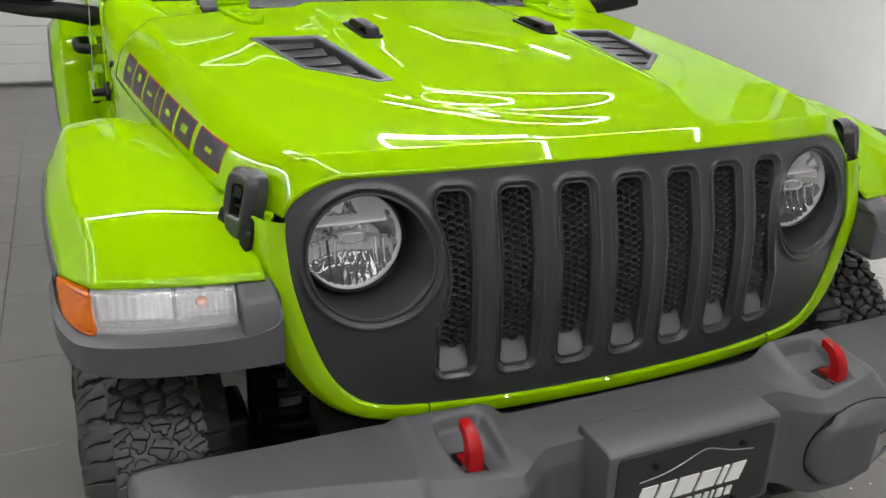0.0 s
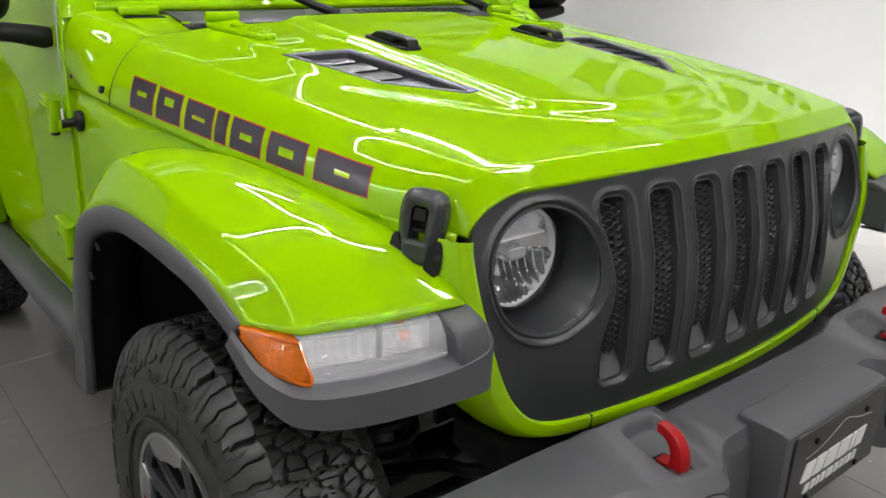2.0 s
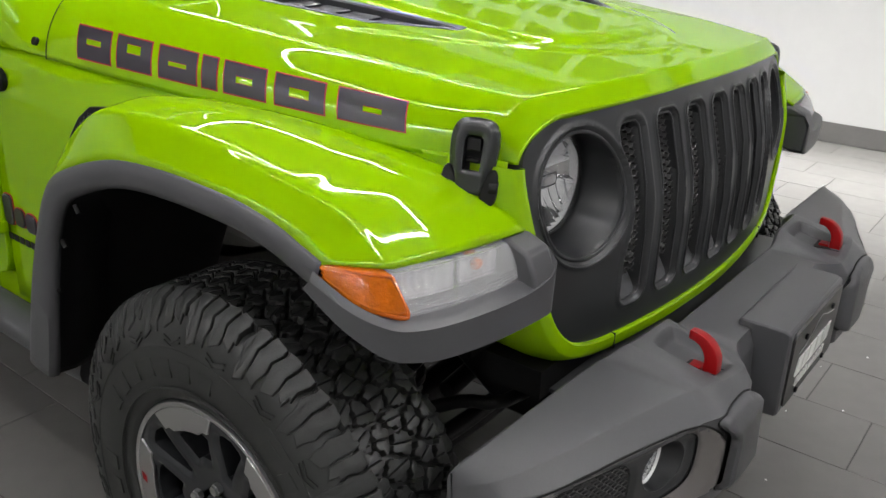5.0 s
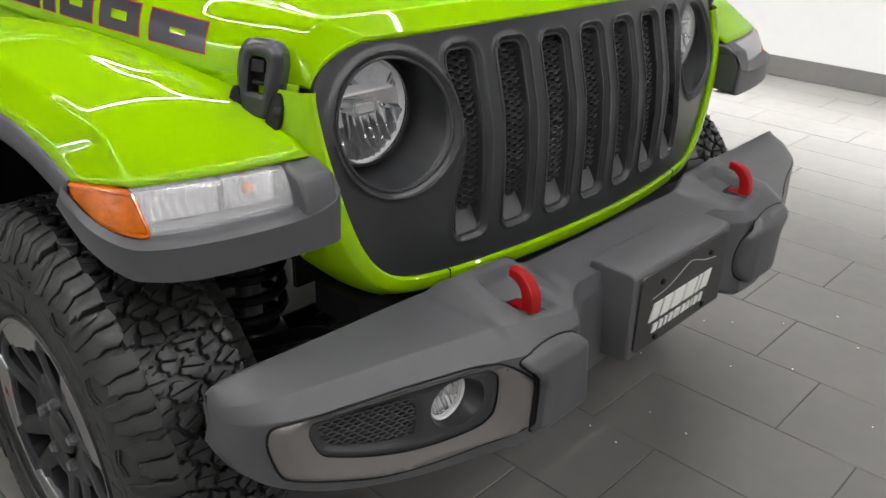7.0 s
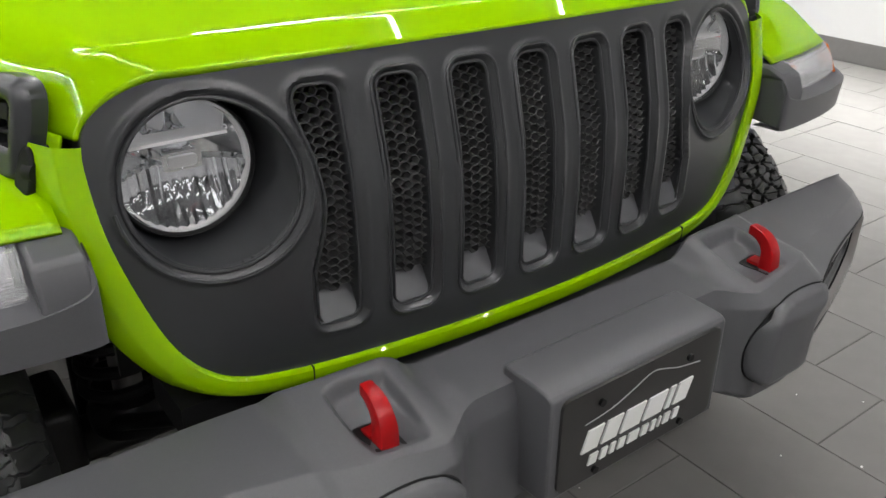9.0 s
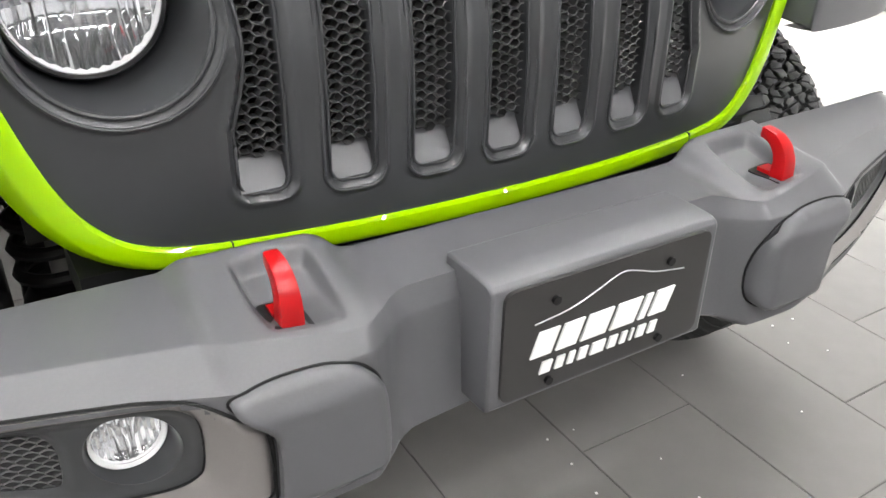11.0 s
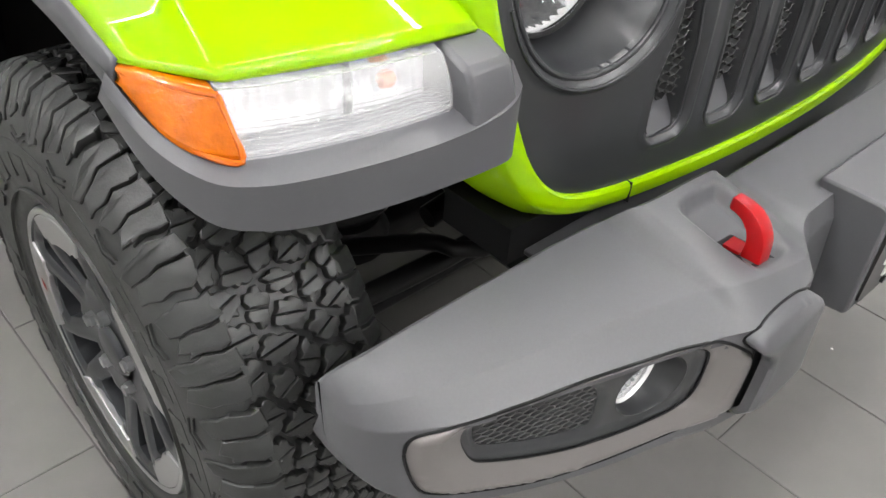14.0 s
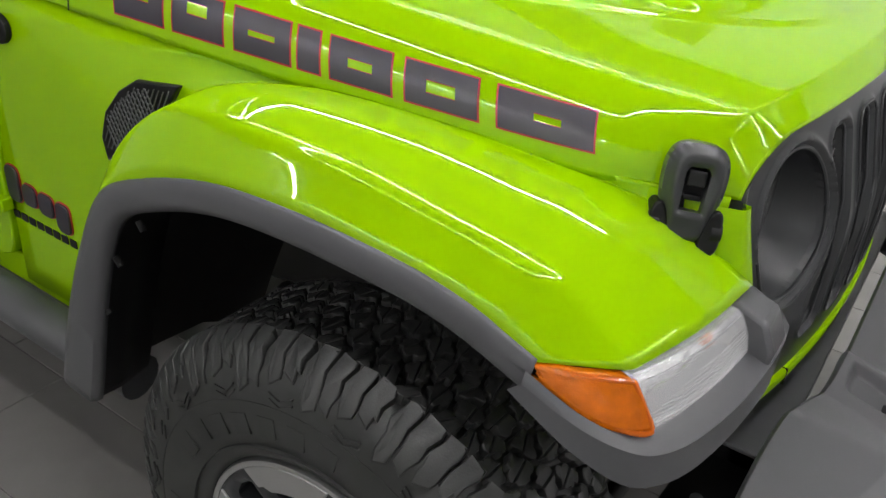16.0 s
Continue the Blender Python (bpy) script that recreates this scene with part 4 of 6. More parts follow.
    cut_panel(bm, FX - 0.042, FX + 0.042, FZ - 0.042, FZ + 0.042, 0.0018, lambda X, Z: np.hypot(X - FX, Z - FZ) - 0.0388, lambda x, z, q: (s * x, y0 + q, z), 0.0, relief=fog_bowl)
    part("reflector", fix(bm), CHROME, lamp, "fluted bright reflector", 18)
    bm = bmesh.new()
    lathe(bm, [(0.0398, y0 + 0.0), (0.0385, y0 - 0.001), (0.0355, y0 + 0.003), (0.035, y0 + 0.01)], at, 44)
    part("lens_rim", fix(bm), SILVER, lamp)
    bm = bmesh.new()
    lathe(bm, [(0.0393 * math.sin(radians(a)), y0 - 0.002 + 0.008 * (1 - math.cos(radians(a)))) for a in (0, 20, 40, 60, 75, 90)], at, 40)
    g = thick(part("lens", weld(bm), GLASS, lamp, "round clear fog lamp lens"), 0.0015)
    g.visible_shadow = False
    # blister: a raised pad inboard of the bezel
    pad = chaikin([(0.439, 0.566), (0.437, 0.652), (0.446, 0.670), (0.478, 0.696), (0.478, 0.708), (0.455, 0.715), (0.418, 0.717), (0.372, 0.714), (0.338, 0.702), (0.312, 0.674), (0.299, 0.630),
                   (0.299, 0.588), (0.310, 0.568), (0.357, 0.552), (0.439, 0.545)])
    seam(offset(pad, 0.0010), 0.0002, 0.0018, "pad_seam")
    bm = bmesh.new()

    def pad_relief(X, Z):
        e = -poly_sdf(pad, X, Z)
        # a sloping upper facet and a slanted inboard facet meet the upright face in soft ridges
        slope = np.minimum(np.minimum((0.719 - Z) * 0.62, (X - 0.292) * 0.55 + (0.700 - Z) * 0.05), (Z - 0.545) * 0.8)
        slope = 0.020 - np.log1p(np.exp((0.020 - np.clip(slope, 0.0, 1.0)) / 0.0016)) * 0.0016
        return -(0.002 + 0.004 * steps(e / 0.005) + np.clip(slope, 0.0, 0.02))
    cut_panel(bm, 0.24, 0.56, 0.52, 0.75, 0.004, grown(pad, 0.0), place(0.0), 0.012, relief=pad_relief)
    part("blister", fix(bm), GREY, bumper, "raised grey bumper pad", 50)


def build_hook(s, bumper):
    bm = bmesh.new()
    rows = []
    hx = 0.390
    path = dense([(hx, 0.071, HOOK_Z - 0.022), (hx, 0.0705, HOOK_Z + 0.006), (hx, 0.0715, HOOK_Z + 0.024), (hx, 0.0785, HOOK_Z + 0.0395), (hx, 0.0905, HOOK_Z + 0.0500),
                  (hx, 0.104, HOOK_Z + 0.0545), (hx, 0.116, HOOK_Z + 0.0555)], 6)
    n = len(path)
    for k, p in enumerate(path):
        d = (Vector(path[min(k + 1, n - 1)]) - Vector(path[max(k - 1, 0)])).normalized()
        up = Vector((1, 0, 0)).cross(d).normalized()
        f = k / (n - 1)
        w, h = 0.0136 - 0.0056 * f ** 1.5, 0.0135 - 0.0050 * min(1.0, f * 1.2)
        if k >= n - 2:
            w, h = w * (0.9 if k == n - 2 else 0.72), h * (0.9 if k == n - 2 else 0.65)
        rows.append([Vector(p) + Vector((1, 0, 0)) * w * a + up * h * b for a, b in ((-1, -0.72), (-0.93, -0.93), (-0.72, -1), (0.72, -1), (0.93, -0.93), (1, -0.72), (1, 0.72), (0.93, 0.93), (0.72, 1), (-0.72, 1), (-0.93, 0.93), (-1, 0.72))])
    rows = [[(s * v.x, v.y, v.z) for v in r] for r in rows]
    vs = sheet(bm, rows, close=True)
    bm.faces.new(vs[0])
    bm.faces.new(vs[-1])
    # foot of the hook lying back in its slot
    block(bm, min(s * 0.379, s * 0.403), max(s * 0.379, s * 0.403), 0.084, 0.106, HOOK_Z - 0.020, HOOK_Z + 0.003)
    part("tow_hook", fix(bm), RED, bumper, "glossy red steel tow hook", 45)
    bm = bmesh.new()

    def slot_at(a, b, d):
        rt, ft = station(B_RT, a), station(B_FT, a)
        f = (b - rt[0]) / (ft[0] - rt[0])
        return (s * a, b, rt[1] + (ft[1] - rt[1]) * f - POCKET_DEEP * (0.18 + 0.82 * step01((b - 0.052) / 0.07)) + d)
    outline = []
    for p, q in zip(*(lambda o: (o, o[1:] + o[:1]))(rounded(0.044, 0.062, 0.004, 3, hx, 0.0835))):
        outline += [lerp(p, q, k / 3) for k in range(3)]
    # no opening is cut: a near-black plate on the pocket floor gives the slot's shade
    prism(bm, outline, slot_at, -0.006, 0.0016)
    part("hook_slot_shade", fix(bm), DARK, bumper, "dark plate standing for the shaded slot round the hook")


HOOK_Z = 0.741
bumper = build_bumper()

# plate: black with plain white bars and a thin ridge line
plate = new("dealer_plate")
plate.parent = car
bm = bmesh.new()
prism(bm, rounded(0.328, 0.156, 0.014, 4, 0, 0.664), lambda a, b, d: (a, d, b), -0.0045, 0.004)
part("plate_sheet", fix(bm), PLATE, plate, "black plate with white bars")


def bar(x0, x1, z0, z1, slant, mat, name="bar", d=0.0055, t=0.0016):
    bm = bmesh.new()
    prism(bm, [(x0, z0), (x1, z0), (x1 + slant, z1), (x0 + slant, z1)], lambda a, b, q: (a, q, b), -d - t, -d + 0.001)
    part(name, fix(bm), mat, plate)


x = -0.124
for w in (0.031, 0.031, 0.040, 0.040, 0.011, 0.030):
    bar(x, x + w, 0.640, 0.675, 0.012, WHITE)
    x += w + 0.0075
x = -0.108
for w in (0.016, 0.012, 0.009, 0.013, 0.021, 0.013, 0.009, 0.004, 0.013, 0.012):
    bar(x, x + w, 0.612, 0.629, 0.004, WHITE)
    x += w + 0.0075
bm = bmesh.new()
tube(bm, dense([(-0.12, -0.0052, 0.688), (-0.07, -0.0052, 0.694), (-0.03, -0.0052, 0.707), (0.01, -0.0052, 0.722), (0.04, -0.0052, 0.716), (0.07, -0.0052, 0.706), (0.12, -0.0052, 0.697)], 4), 0.0009, 5)
part("ridge_line", fix(bm), ALU, plate)
for x, z in ((-0.092, 0.715), (0.092, 0.715), (-0.092, 0.598), (0.092, 0.598)):
    bm = bmesh.new()
    prism(bm, [(x + 0.006 * math.cos(q), z + 0.006 * math.sin(q)) for q in (2 * math.pi * j / 12 for j in range(12))], lambda a, b, d: (a, d, b), -0.009, -0.002)
    part("screw", fix(bm), DARK, plate)


# ---- wheels ----
WR, WW = 0.432, 0.262


def build_wheel(s, yc):
    xo = 0.962      # outer side wall
    wheel = new("wheel")
    wheel.parent = car
    zc = WR - 0.012

    def at(r, a, d):
        """d: depth inward from the outer side wall."""
        return (s * (xo - d), yc + r * math.cos(a), zc + r * math.sin(a))
    bm = bmesh.new()
    prof = [(0.232, 0.030), (0.236, 0.016), (0.246, 0.010), (0.262, 0.008), (0.30, 0.002), (0.345, 0.002), (0.380, 0.010), (0.400, 0.022), (0.414, 0.040), (0.417, 0.07),
            (0.418, WW / 2), (0.417, WW - 0.07), (0.414, WW - 0.04), (0.400, WW - 0.022), (0.38, WW - 0.01), (0.33, WW), (0.26, WW - 0.01), (0.232, WW - 0.03)]
    lathe(bm, prof, at, 96)
    tyre = part("tyre", fix(bm), RUBBER, wheel, "chunky black all-terrain tyre", 50)
    tread(at, tyre)
    rim(at, wheel, s)
    return wheel


def clipped(poly, px, py, nx, ny):
    """The part of poly on the side of (px, py) that n points away from."""
    out = []
    n = len(poly)
    for k in range(n):
        a, b = poly[k], poly[(k + 1) % n]
        fa, fb = (a[0] - px) * nx + (a[1] - py) * ny, (b[0] - px) * nx + (b[1] - py) * ny
        if fa <= 0:
            out.append(a)
        if (fa < 0) != (fb < 0) and fa != fb:
            out.append(lerp(a, b, fa / (fa - fb)))
    return out


def tread_cells():
    """Uneven interlocking cells over the unrolled crown, each split by a sipe."""
    rnd = random.Random(23)
    around, long = 58, 2 * math.pi * 0.43
    cols = 5
    d0, d1 = 0.049, WW - 0.049
    du, dd = long / around, (d1 - d0) / cols
    cents = {}
    for i in range(around):
        for j in range(cols):
            cents[i, j] = ((i + 0.5 * (j % 2) + rnd.uniform(-0.24, 0.24)) * du, d0 + (j + 0.5 + rnd.uniform(-0.26, 0.26)) * dd)
    wob = {}
    cells = []
    for (i, j), (cu, cd) in cents.items():
        poly = [(cu - 0.07, d0), (cu + 0.07, d0), (cu + 0.07, d1), (cu - 0.07, d1)]
        near = []
        for a in range(-3, 4):
            for b in range(-2, 3):
                if (a, b) != (0, 0) and 0 <= j + b < cols:
                    key = ((i + a) % around, j + b)
                    u, q = cents[key]
                    near.append((key, u + (0 if 0 <= i + a < around else (long if i + a >= around else -long)), q))
        for key, u, q in near:
            nx, ny = u - cu, q - cd
            poly = clipped(poly, cu + nx / 2, cd + ny / 2, nx, ny)
        # wavy edges, shared with the neighbour
        out = []
        n = len(poly)
        for k in range(n):
            a, b = poly[k], poly[(k + 1) % n]
            L = math.hypot(b[0] - a[0], b[1] - a[1])
            out.append(a)
            if L < 0.012:
                continue
            mu, mq = (a[0] + b[0]) / 2, (a[1] + b[1]) / 2
            mate = min(near, key=lambda v: abs(math.hypot(v[1] - mu, v[2] - mq) - math.hypot(cu - mu, cd - mq)))
            first = (i, j) < mate[0]
            pair = ((i, j), mate[0]) if first else (mate[0], (i, j))
            if pair not in wob:
                wob[pair] = (rnd.uniform(0.5, 1.0) * rnd.choice((-1, 1)))
            amp = wob[pair] * min(0.0030, 0.12 * L) * (1 if first else -1)
            nx, ny = (b[1] - a[1]) / L, -(b[0] - a[0]) / L
            for f, g in ((0.28, 1.0), (0.42, 0.8), (0.58, -0.8), (0.72, -1.0)):
                f2 = f
                p = lerp(a, b, f2)
                sg = g if first else -g
                out.append((p[0] + nx * abs(amp) * sg * (1 if wob[pair] > 0 else -1), p[1] + ny * abs(amp) * sg * (1 if wob[pair] > 0 else -1)))
        out = chaikin(out, 2)
        n = len(out)
        cc = (sum(p[0] for p in out) / n, sum(p[1] for p in out) / n)
        g = 0.0037 + rnd.uniform(-0.0006, 0.0012)
        keep = []
        for p in out:
            L = math.hypot(p[0] - cc[0], p[1] - cc[1]) + 1e-9
            keep.append((cc[0] + (p[0] - cc[0]) * (1 - g / L), cc[1] + (p[1] - cc[1]) * (1 - g / L)))
        th = rnd.uniform(-0.5, 0.5)
        nx, ny = math.cos(th), math.sin(th)
        for sg in (1, -1):
            piece = clipped(keep, cc[0] - sg * nx * 0.0005, cc[1] - sg * ny * 0.0005, nx * sg, ny * sg)
            if len(piece) > 3:
                cells.append(piece)
    return cells


TREAD_CELLS = tread_cells()


def tread(at, tyre):
    """Uneven interlocking blocks with sipes over the crown, lugs down the shoulders."""
    rnd = random.Random(11)
    bm = bmesh.new()
    N, R0 = 38, 0.43
    pitch = 2 * math.pi / N

    def base(d):
        e = min(d, WW - d)
        return 0.416 - 0.003 * ((d - WW / 2) / (WW / 2)) ** 2 - (0.034 * ((0.050 - e) / 0.050) ** 2 if e < 0.050 else 0)

    def lump(outline, h1, groove):
        n = len(outline)
        ca, cd = sum(p[0] for p in outline) / n, sum(p[1] for p in outline) / n

        def pull(p, g):
            a, d = (p[0] - ca) * 0.43, p[1] - cd
            L = math.hypot(a, d) + 1e-9
            return (ca + a * (1 - g / L) / 0.43, cd + d * (1 - g / L))
        rings = []
        for g, h in ((groove * 0.7, -0.004), (groove, h1 - 0.003), (groove + 0.0008, h1 - 0.001), (groove + 0.0028, h1)):
            rings.append([bm.verts.new(at(base(q[1]) + h, *q)) for q in (pull(p, g) for p in outline)])
        bm.faces.new(rings[-1])
        for lo, hi in zip(rings[:-1], rings[1:]):
            for k in range(n):
                bm.faces.new((lo[k], lo[(k + 1) % n], hi[(k + 1) % n], hi[k]))
    for piece in TREAD_CELLS:
        lump([(u / R0, q) for u, q in piece], 0.0152 + rnd.uniform(-0.0006, 0.0004), 0.0004)
    # shoulder lugs: wide blocks with slits that wrap over the shoulder and end in a zigzag on the wall
    shoulder = [(0.0, 0.4165, 0.064), (0.018, 0.4155, 0.046), (0.034, 0.4095, 0.031), (0.050, 0.3975, 0.0205), (0.066, 0.3830, 0.0125), (0.084, 0.3660, 0.0072), (0.100, 0.350, 0.0040), (0.115, 0.335, 0.0025)]
    s_r, s_d = [(p[0], p[1]) for p in shoulder], [(p[0], p[2]) for p in shoulder]

    def wrap(u, q, h, side):
        r, d = curve_at(s_r, q), curve_at(s_d, q)
        r2, d2 = curve_at(s_r, q + 0.004), curve_at(s_d, q + 0.004)
        L = math.hypot(r2 - r, d2 - d) + 1e-9
        nr, nd = -(d2 - d) / L, (r2 - r) / L        # outwards from the rubber
        r, d = r + nr * h, d + nd * h
        return at(r, u / R0, WW - d if side else d)

    def lug(outline, side):
        rows = []
        for g, f in ((0.0, -0.25), (0.0, 0.72), (-0.0014, 0.95), (-0.0034, 1.0)):
            ring = offset(outline, g) if g else outline
            rows.append([wrap(u, q, (0.0145 - 0.0105 * step01((q - 0.008) / 0.055)) * f, side) for u, q in ring])
        vs = [[bm.verts.new(p) for p in r] for r in rows]
        bm.faces.new(vs[-1])
        n = len(outline)
        for lo, hi in zip(vs[:-1], vs[1:]):
            for k in range(n):
                bm.faces.new((lo[k], lo[(k + 1) % n], hi[(k + 1) % n], hi[k]))
    step = pitch * R0
    for k in range(N):
        for side in (0, 1):
            c = (k + 0.5 + 0.3 * side + 0.05 * math.sin(k * 2.4)) * step
            far = 0.098 if k % 2 else 0.078
            z = 0.0045
            a0, a1 = c - 0.445 * step, c + 0.445 * step
            j = [rnd.uniform(-0.003, 0.003) for _ in range(4)]
            mid = (a0 + a1) / 2 + rnd.uniform(-0.003, 0.003)
            # two halves with a slit between them that closes down the wall
            lug([(a0 + j[0], 0.004 + abs(j[1])), (mid - 0.0012, 0.001), (mid - 0.0012 + z * 0.6, 0.018), (mid - 0.0010, 0.034), (mid + z * 0.4, 0.052), (mid, far - 0.012),
                 (a0 + 0.008, far), (a0 + 0.003, far - 0.020), (a0 + z, 0.050), (a0 - 0.001, 0.034), (a0 + z, 0.018)], side)
            lug([(mid + 0.0012, 0.002), (a1 + j[2], 0.005 + abs(j[3])), (a1 + z, 0.018), (a1 - 0.001, 0.034), (a1 + z - 0.002, 0.050), (a1 - 0.004, far - 0.030),
                 (a1 - 0.006, far - 0.012), (mid + 0.0026, far - 0.024), (mid + z * 0.4 + 0.0026, 0.052), (mid + 0.0014, 0.034), (mid + 0.0012 + z * 0.6, 0.018)], side)
            # a thin chevron rib on the wall below the short lugs
            if not k % 2 and not side:
                for q in (0.0, 0.009):
                    lug([(a0 + 0.006, 0.088 + q), (mid, 0.097 + q), (a1 - 0.004, 0.086 + q), (a1 - 0.004, 0.089 + q), (mid, 0.1005 + q), (a0 + 0.006, 0.0915 + q)], side)
    part("tread", fix(bm), RUBBER, tyre, "", 30)
    # raised side wall writing as plain bars, and faint rings
    for k in range(34):
        if k % 17 in (0, 8, 9, 16):
            continue
        a0 = 2 * math.pi * k / 34 + 0.3
        q = [(0.283, a0), (0.283, a0 + 0.11), (0.318, a0 + 0.125), (0.318, a0 + 0.02)]
        bm = bmesh.new()
        lo = [bm.verts.new(at(r, a, 0.006)) for r, a in q]
        hi = [bm.verts.new(at(r, a, 0.0012)) for r, a in q]
        bm.faces.new(hi)
        for i in range(4):
            bm.faces.new((lo[i], lo[(i + 1) % 4], hi[(i + 1) % 4], hi[i]))
        part("side_wall_bar", fix(bm), RUBBER, tyre)
    for r in (0.262, 0.338):
        bm = bmesh.new()
        lathe(bm, [(r - 0.002, 0.006), (r - 0.0012, 0.0012), (r + 0.0012, 0.0012), (r + 0.002, 0.006)], at, 72)
        part("side_wall_rib", fix(bm), RUBBER, tyre)


def rim(at, wheel, s):
    bm = bmesh.new()
    lathe(bm, [(0.232, 0.034), (0.234, 0.018), (0.231, 0.012), (0.226, 0.011), (0.222, 0.013)], at, 72)
    part("rim", fix(bm), ALU, wheel, "machined alloy rim lip")
    bm = bmesh.new()
    lathe(bm, [(0.222, 0.0135), (0.214, 0.020), (0.210, 0.04), (0.205, 0.10), (0.20, 0.2)], at, 72)
    part("barrel", fix(bm), GUN, wheel)
    bm = bmesh.new()
    lathe(bm, [(0.206, 0.085), (0.18, 0.10), (0.05, 0.11), (0.002, 0.11)], at, 48)
    part("brake_disc", fix(bm), STEEL, wheel)
    # dark face with ten pockets
    def pocket(c, r0, r1, h0, h1):
        return [(r * math.cos(a), r * math.sin(a)) for r, a in ((r0, c - h0), (r0 * 1.05, c), (r0, c + h0), (r1 * 0.97, c + h1), (r1, c + h1 * 0.7), (r1 * 1.02, c), (r1, c - h1 * 0.7), (r1 * 0.97, c - h1))]
    pockets = []
    for k in range(5):
        c = radians(72 * k - 37)
        pockets += [pocket(c, 0.098, 0.198, 0.05, 0.155), pocket(c + 0.63, 0.112, 0.172, 0.17, 0.27)]

    def holes(X, Z):
        f = poly_sdf(pockets[0], X, Z)
        for p in pockets[1:]:
            f = np.minimum(f, poly_sdf(p, X, Z))
        return f

    def face(x, z, d):
        r = math.hypot(x, z)
        return at(r, math.atan2(z, x), 0.034 - 0.018 * step01((r - 0.06) / 0.14) + d)
    bm = bmesh.new()
    cut_panel(bm, -0.23, 0.23, -0.23, 0.23, 0.0055, lambda X, Z: np.maximum(np.hypot(X, Z) - 0.2235, -holes(X, Z)), face, walls=0.035,
              relief=lambda X, Z: 0.006 * (1 - steps(holes(X, Z) / 0.010)))
    part("wheel_face", fix(bm), GUN, wheel, "dark gunmetal wheel face with pockets", 45)
    for k in range(5):
        c = radians(72 * k - 37)
        # machined pad along the rim between the pairs
        b0 = c + 0.63
        bm = bmesh.new()
        arc = [-0.41 + 0.82 * q / 10 for q in range(11)]
        ring = [(0.221, b0 + a) for a in arc] + [(0.186 - 0.010 * (abs(a) < 0.3), b0 + a * 0.88) for a in arc[::-1]]
        lo = [bm.verts.new(at(r, a, 0.05)) for r, a in ring]
        hi = [bm.verts.new(at(r, a, 0.0125)) for r, a in ring]
        bm.faces.new(hi)
        for i in range(len(ring)):
            j = (i + 1) % len(ring)
            bm.faces.new((lo[i], lo[j], hi[j], hi[i]))
        pad = bevelled(part("rim_pad", fix(bm), ALU, wheel, "machined silver rim pad", 30), 0.0015)
        if k == 0:
            bm = bmesh.new()
            q = [(0.198, b0 - 0.05), (0.213, b0 - 0.03), (0.213, b0 + 0.06), (0.198, b0 + 0.03)]
            hi = [bm.verts.new(at(r, a, 0.0118)) for r, a in q]
            bm.faces.new(hi)
            part("red_mark", fix(bm), RED, pad, "small red mark")
    bm = bmesh.new()
    lathe(bm, [(0.085, 0.08), (0.082, 0.040), (0.072, 0.034), (0.045, 0.034), (0.040, 0.028), (0.034, 0.025), (0.001, 0.025)], at, 40)
    part("hub", fix(bm), GUN, wheel)
    for k in range(5):
        a = radians(72 * k + 90)
        cy, cz = 0.0635 * math.cos(a), 0.0635 * math.sin(a)
        x, y, z = at(0.0635, a, 0.0)
        bm = bmesh.new()
        for r0, d0, d1 in ((0.0115, 0.036, 0.024), (0.0092, 0.025, 0.019)):
            prism(bm, [(r0 * math.cos(q), r0 * math.sin(q)) for q in (math.pi / 3 * j for j in range(6))], lambda p, q, d: (x - s * d, y + p, z + q), d0, d1)
        part("lug_nut", fix(bm), ALU, wheel, "chrome lug nut", 30)


for s_ in SIDES:
    build_wheel(s_, 0.718)
    build_wheel(s_, 3.18)

# ---- body behind the hood ----
def side_x(y, z):
    """The body side below the hood seam."""
    xs, zs = curve_at(H_SEAM_X, y) - 0.006, curve_at(H_SEAM_Z, y) + 0.006
    f = step01((zs - z) / 0.11)
    return xs + (max(xs, 0.806 if y > 0.9 else 0.70) - xs) * f


def flat_panel(name, s, outline, x0, mat, parent, label="", deep=0.03, tilt=0.0, bev=0.004):
    """A body side panel: an outline in (y, z) at x0, leaning in above z 0.95 by tilt."""
    bm = bmesh.new()
    prism(bm, outline, lambda a, b, d: (s * (x0 - d - tilt * max(0, b - 0.95)), a, b), 0.0, deep)
    return bevelled(part(name, fix(bm), mat, parent, label, 35), bev)


def disc(name, c, n, r, h, mat, parent, label="", sides=16, dome=0.0):
    """A short turned stud at c, along n."""
    n = Vector(n).normalized()
    a = n.orthogonal().normalized()
    b = n.cross(a)
    bm = bmesh.new()
    rows = []
    for rr, hh in ((1.0, -0.3), (1.0, 0.75), (0.9, 1.0), (0.02, 1.0 + dome)):
        rows.append([Vector(c) + (a * math.cos(q) + b * math.sin(q)) * r * rr + n * h * hh for q in (2 * math.pi * k / sides for k in range(sides))])
    sheet(bm, rows, close=True)
    return part(name, fix(bm), mat, parent, label)


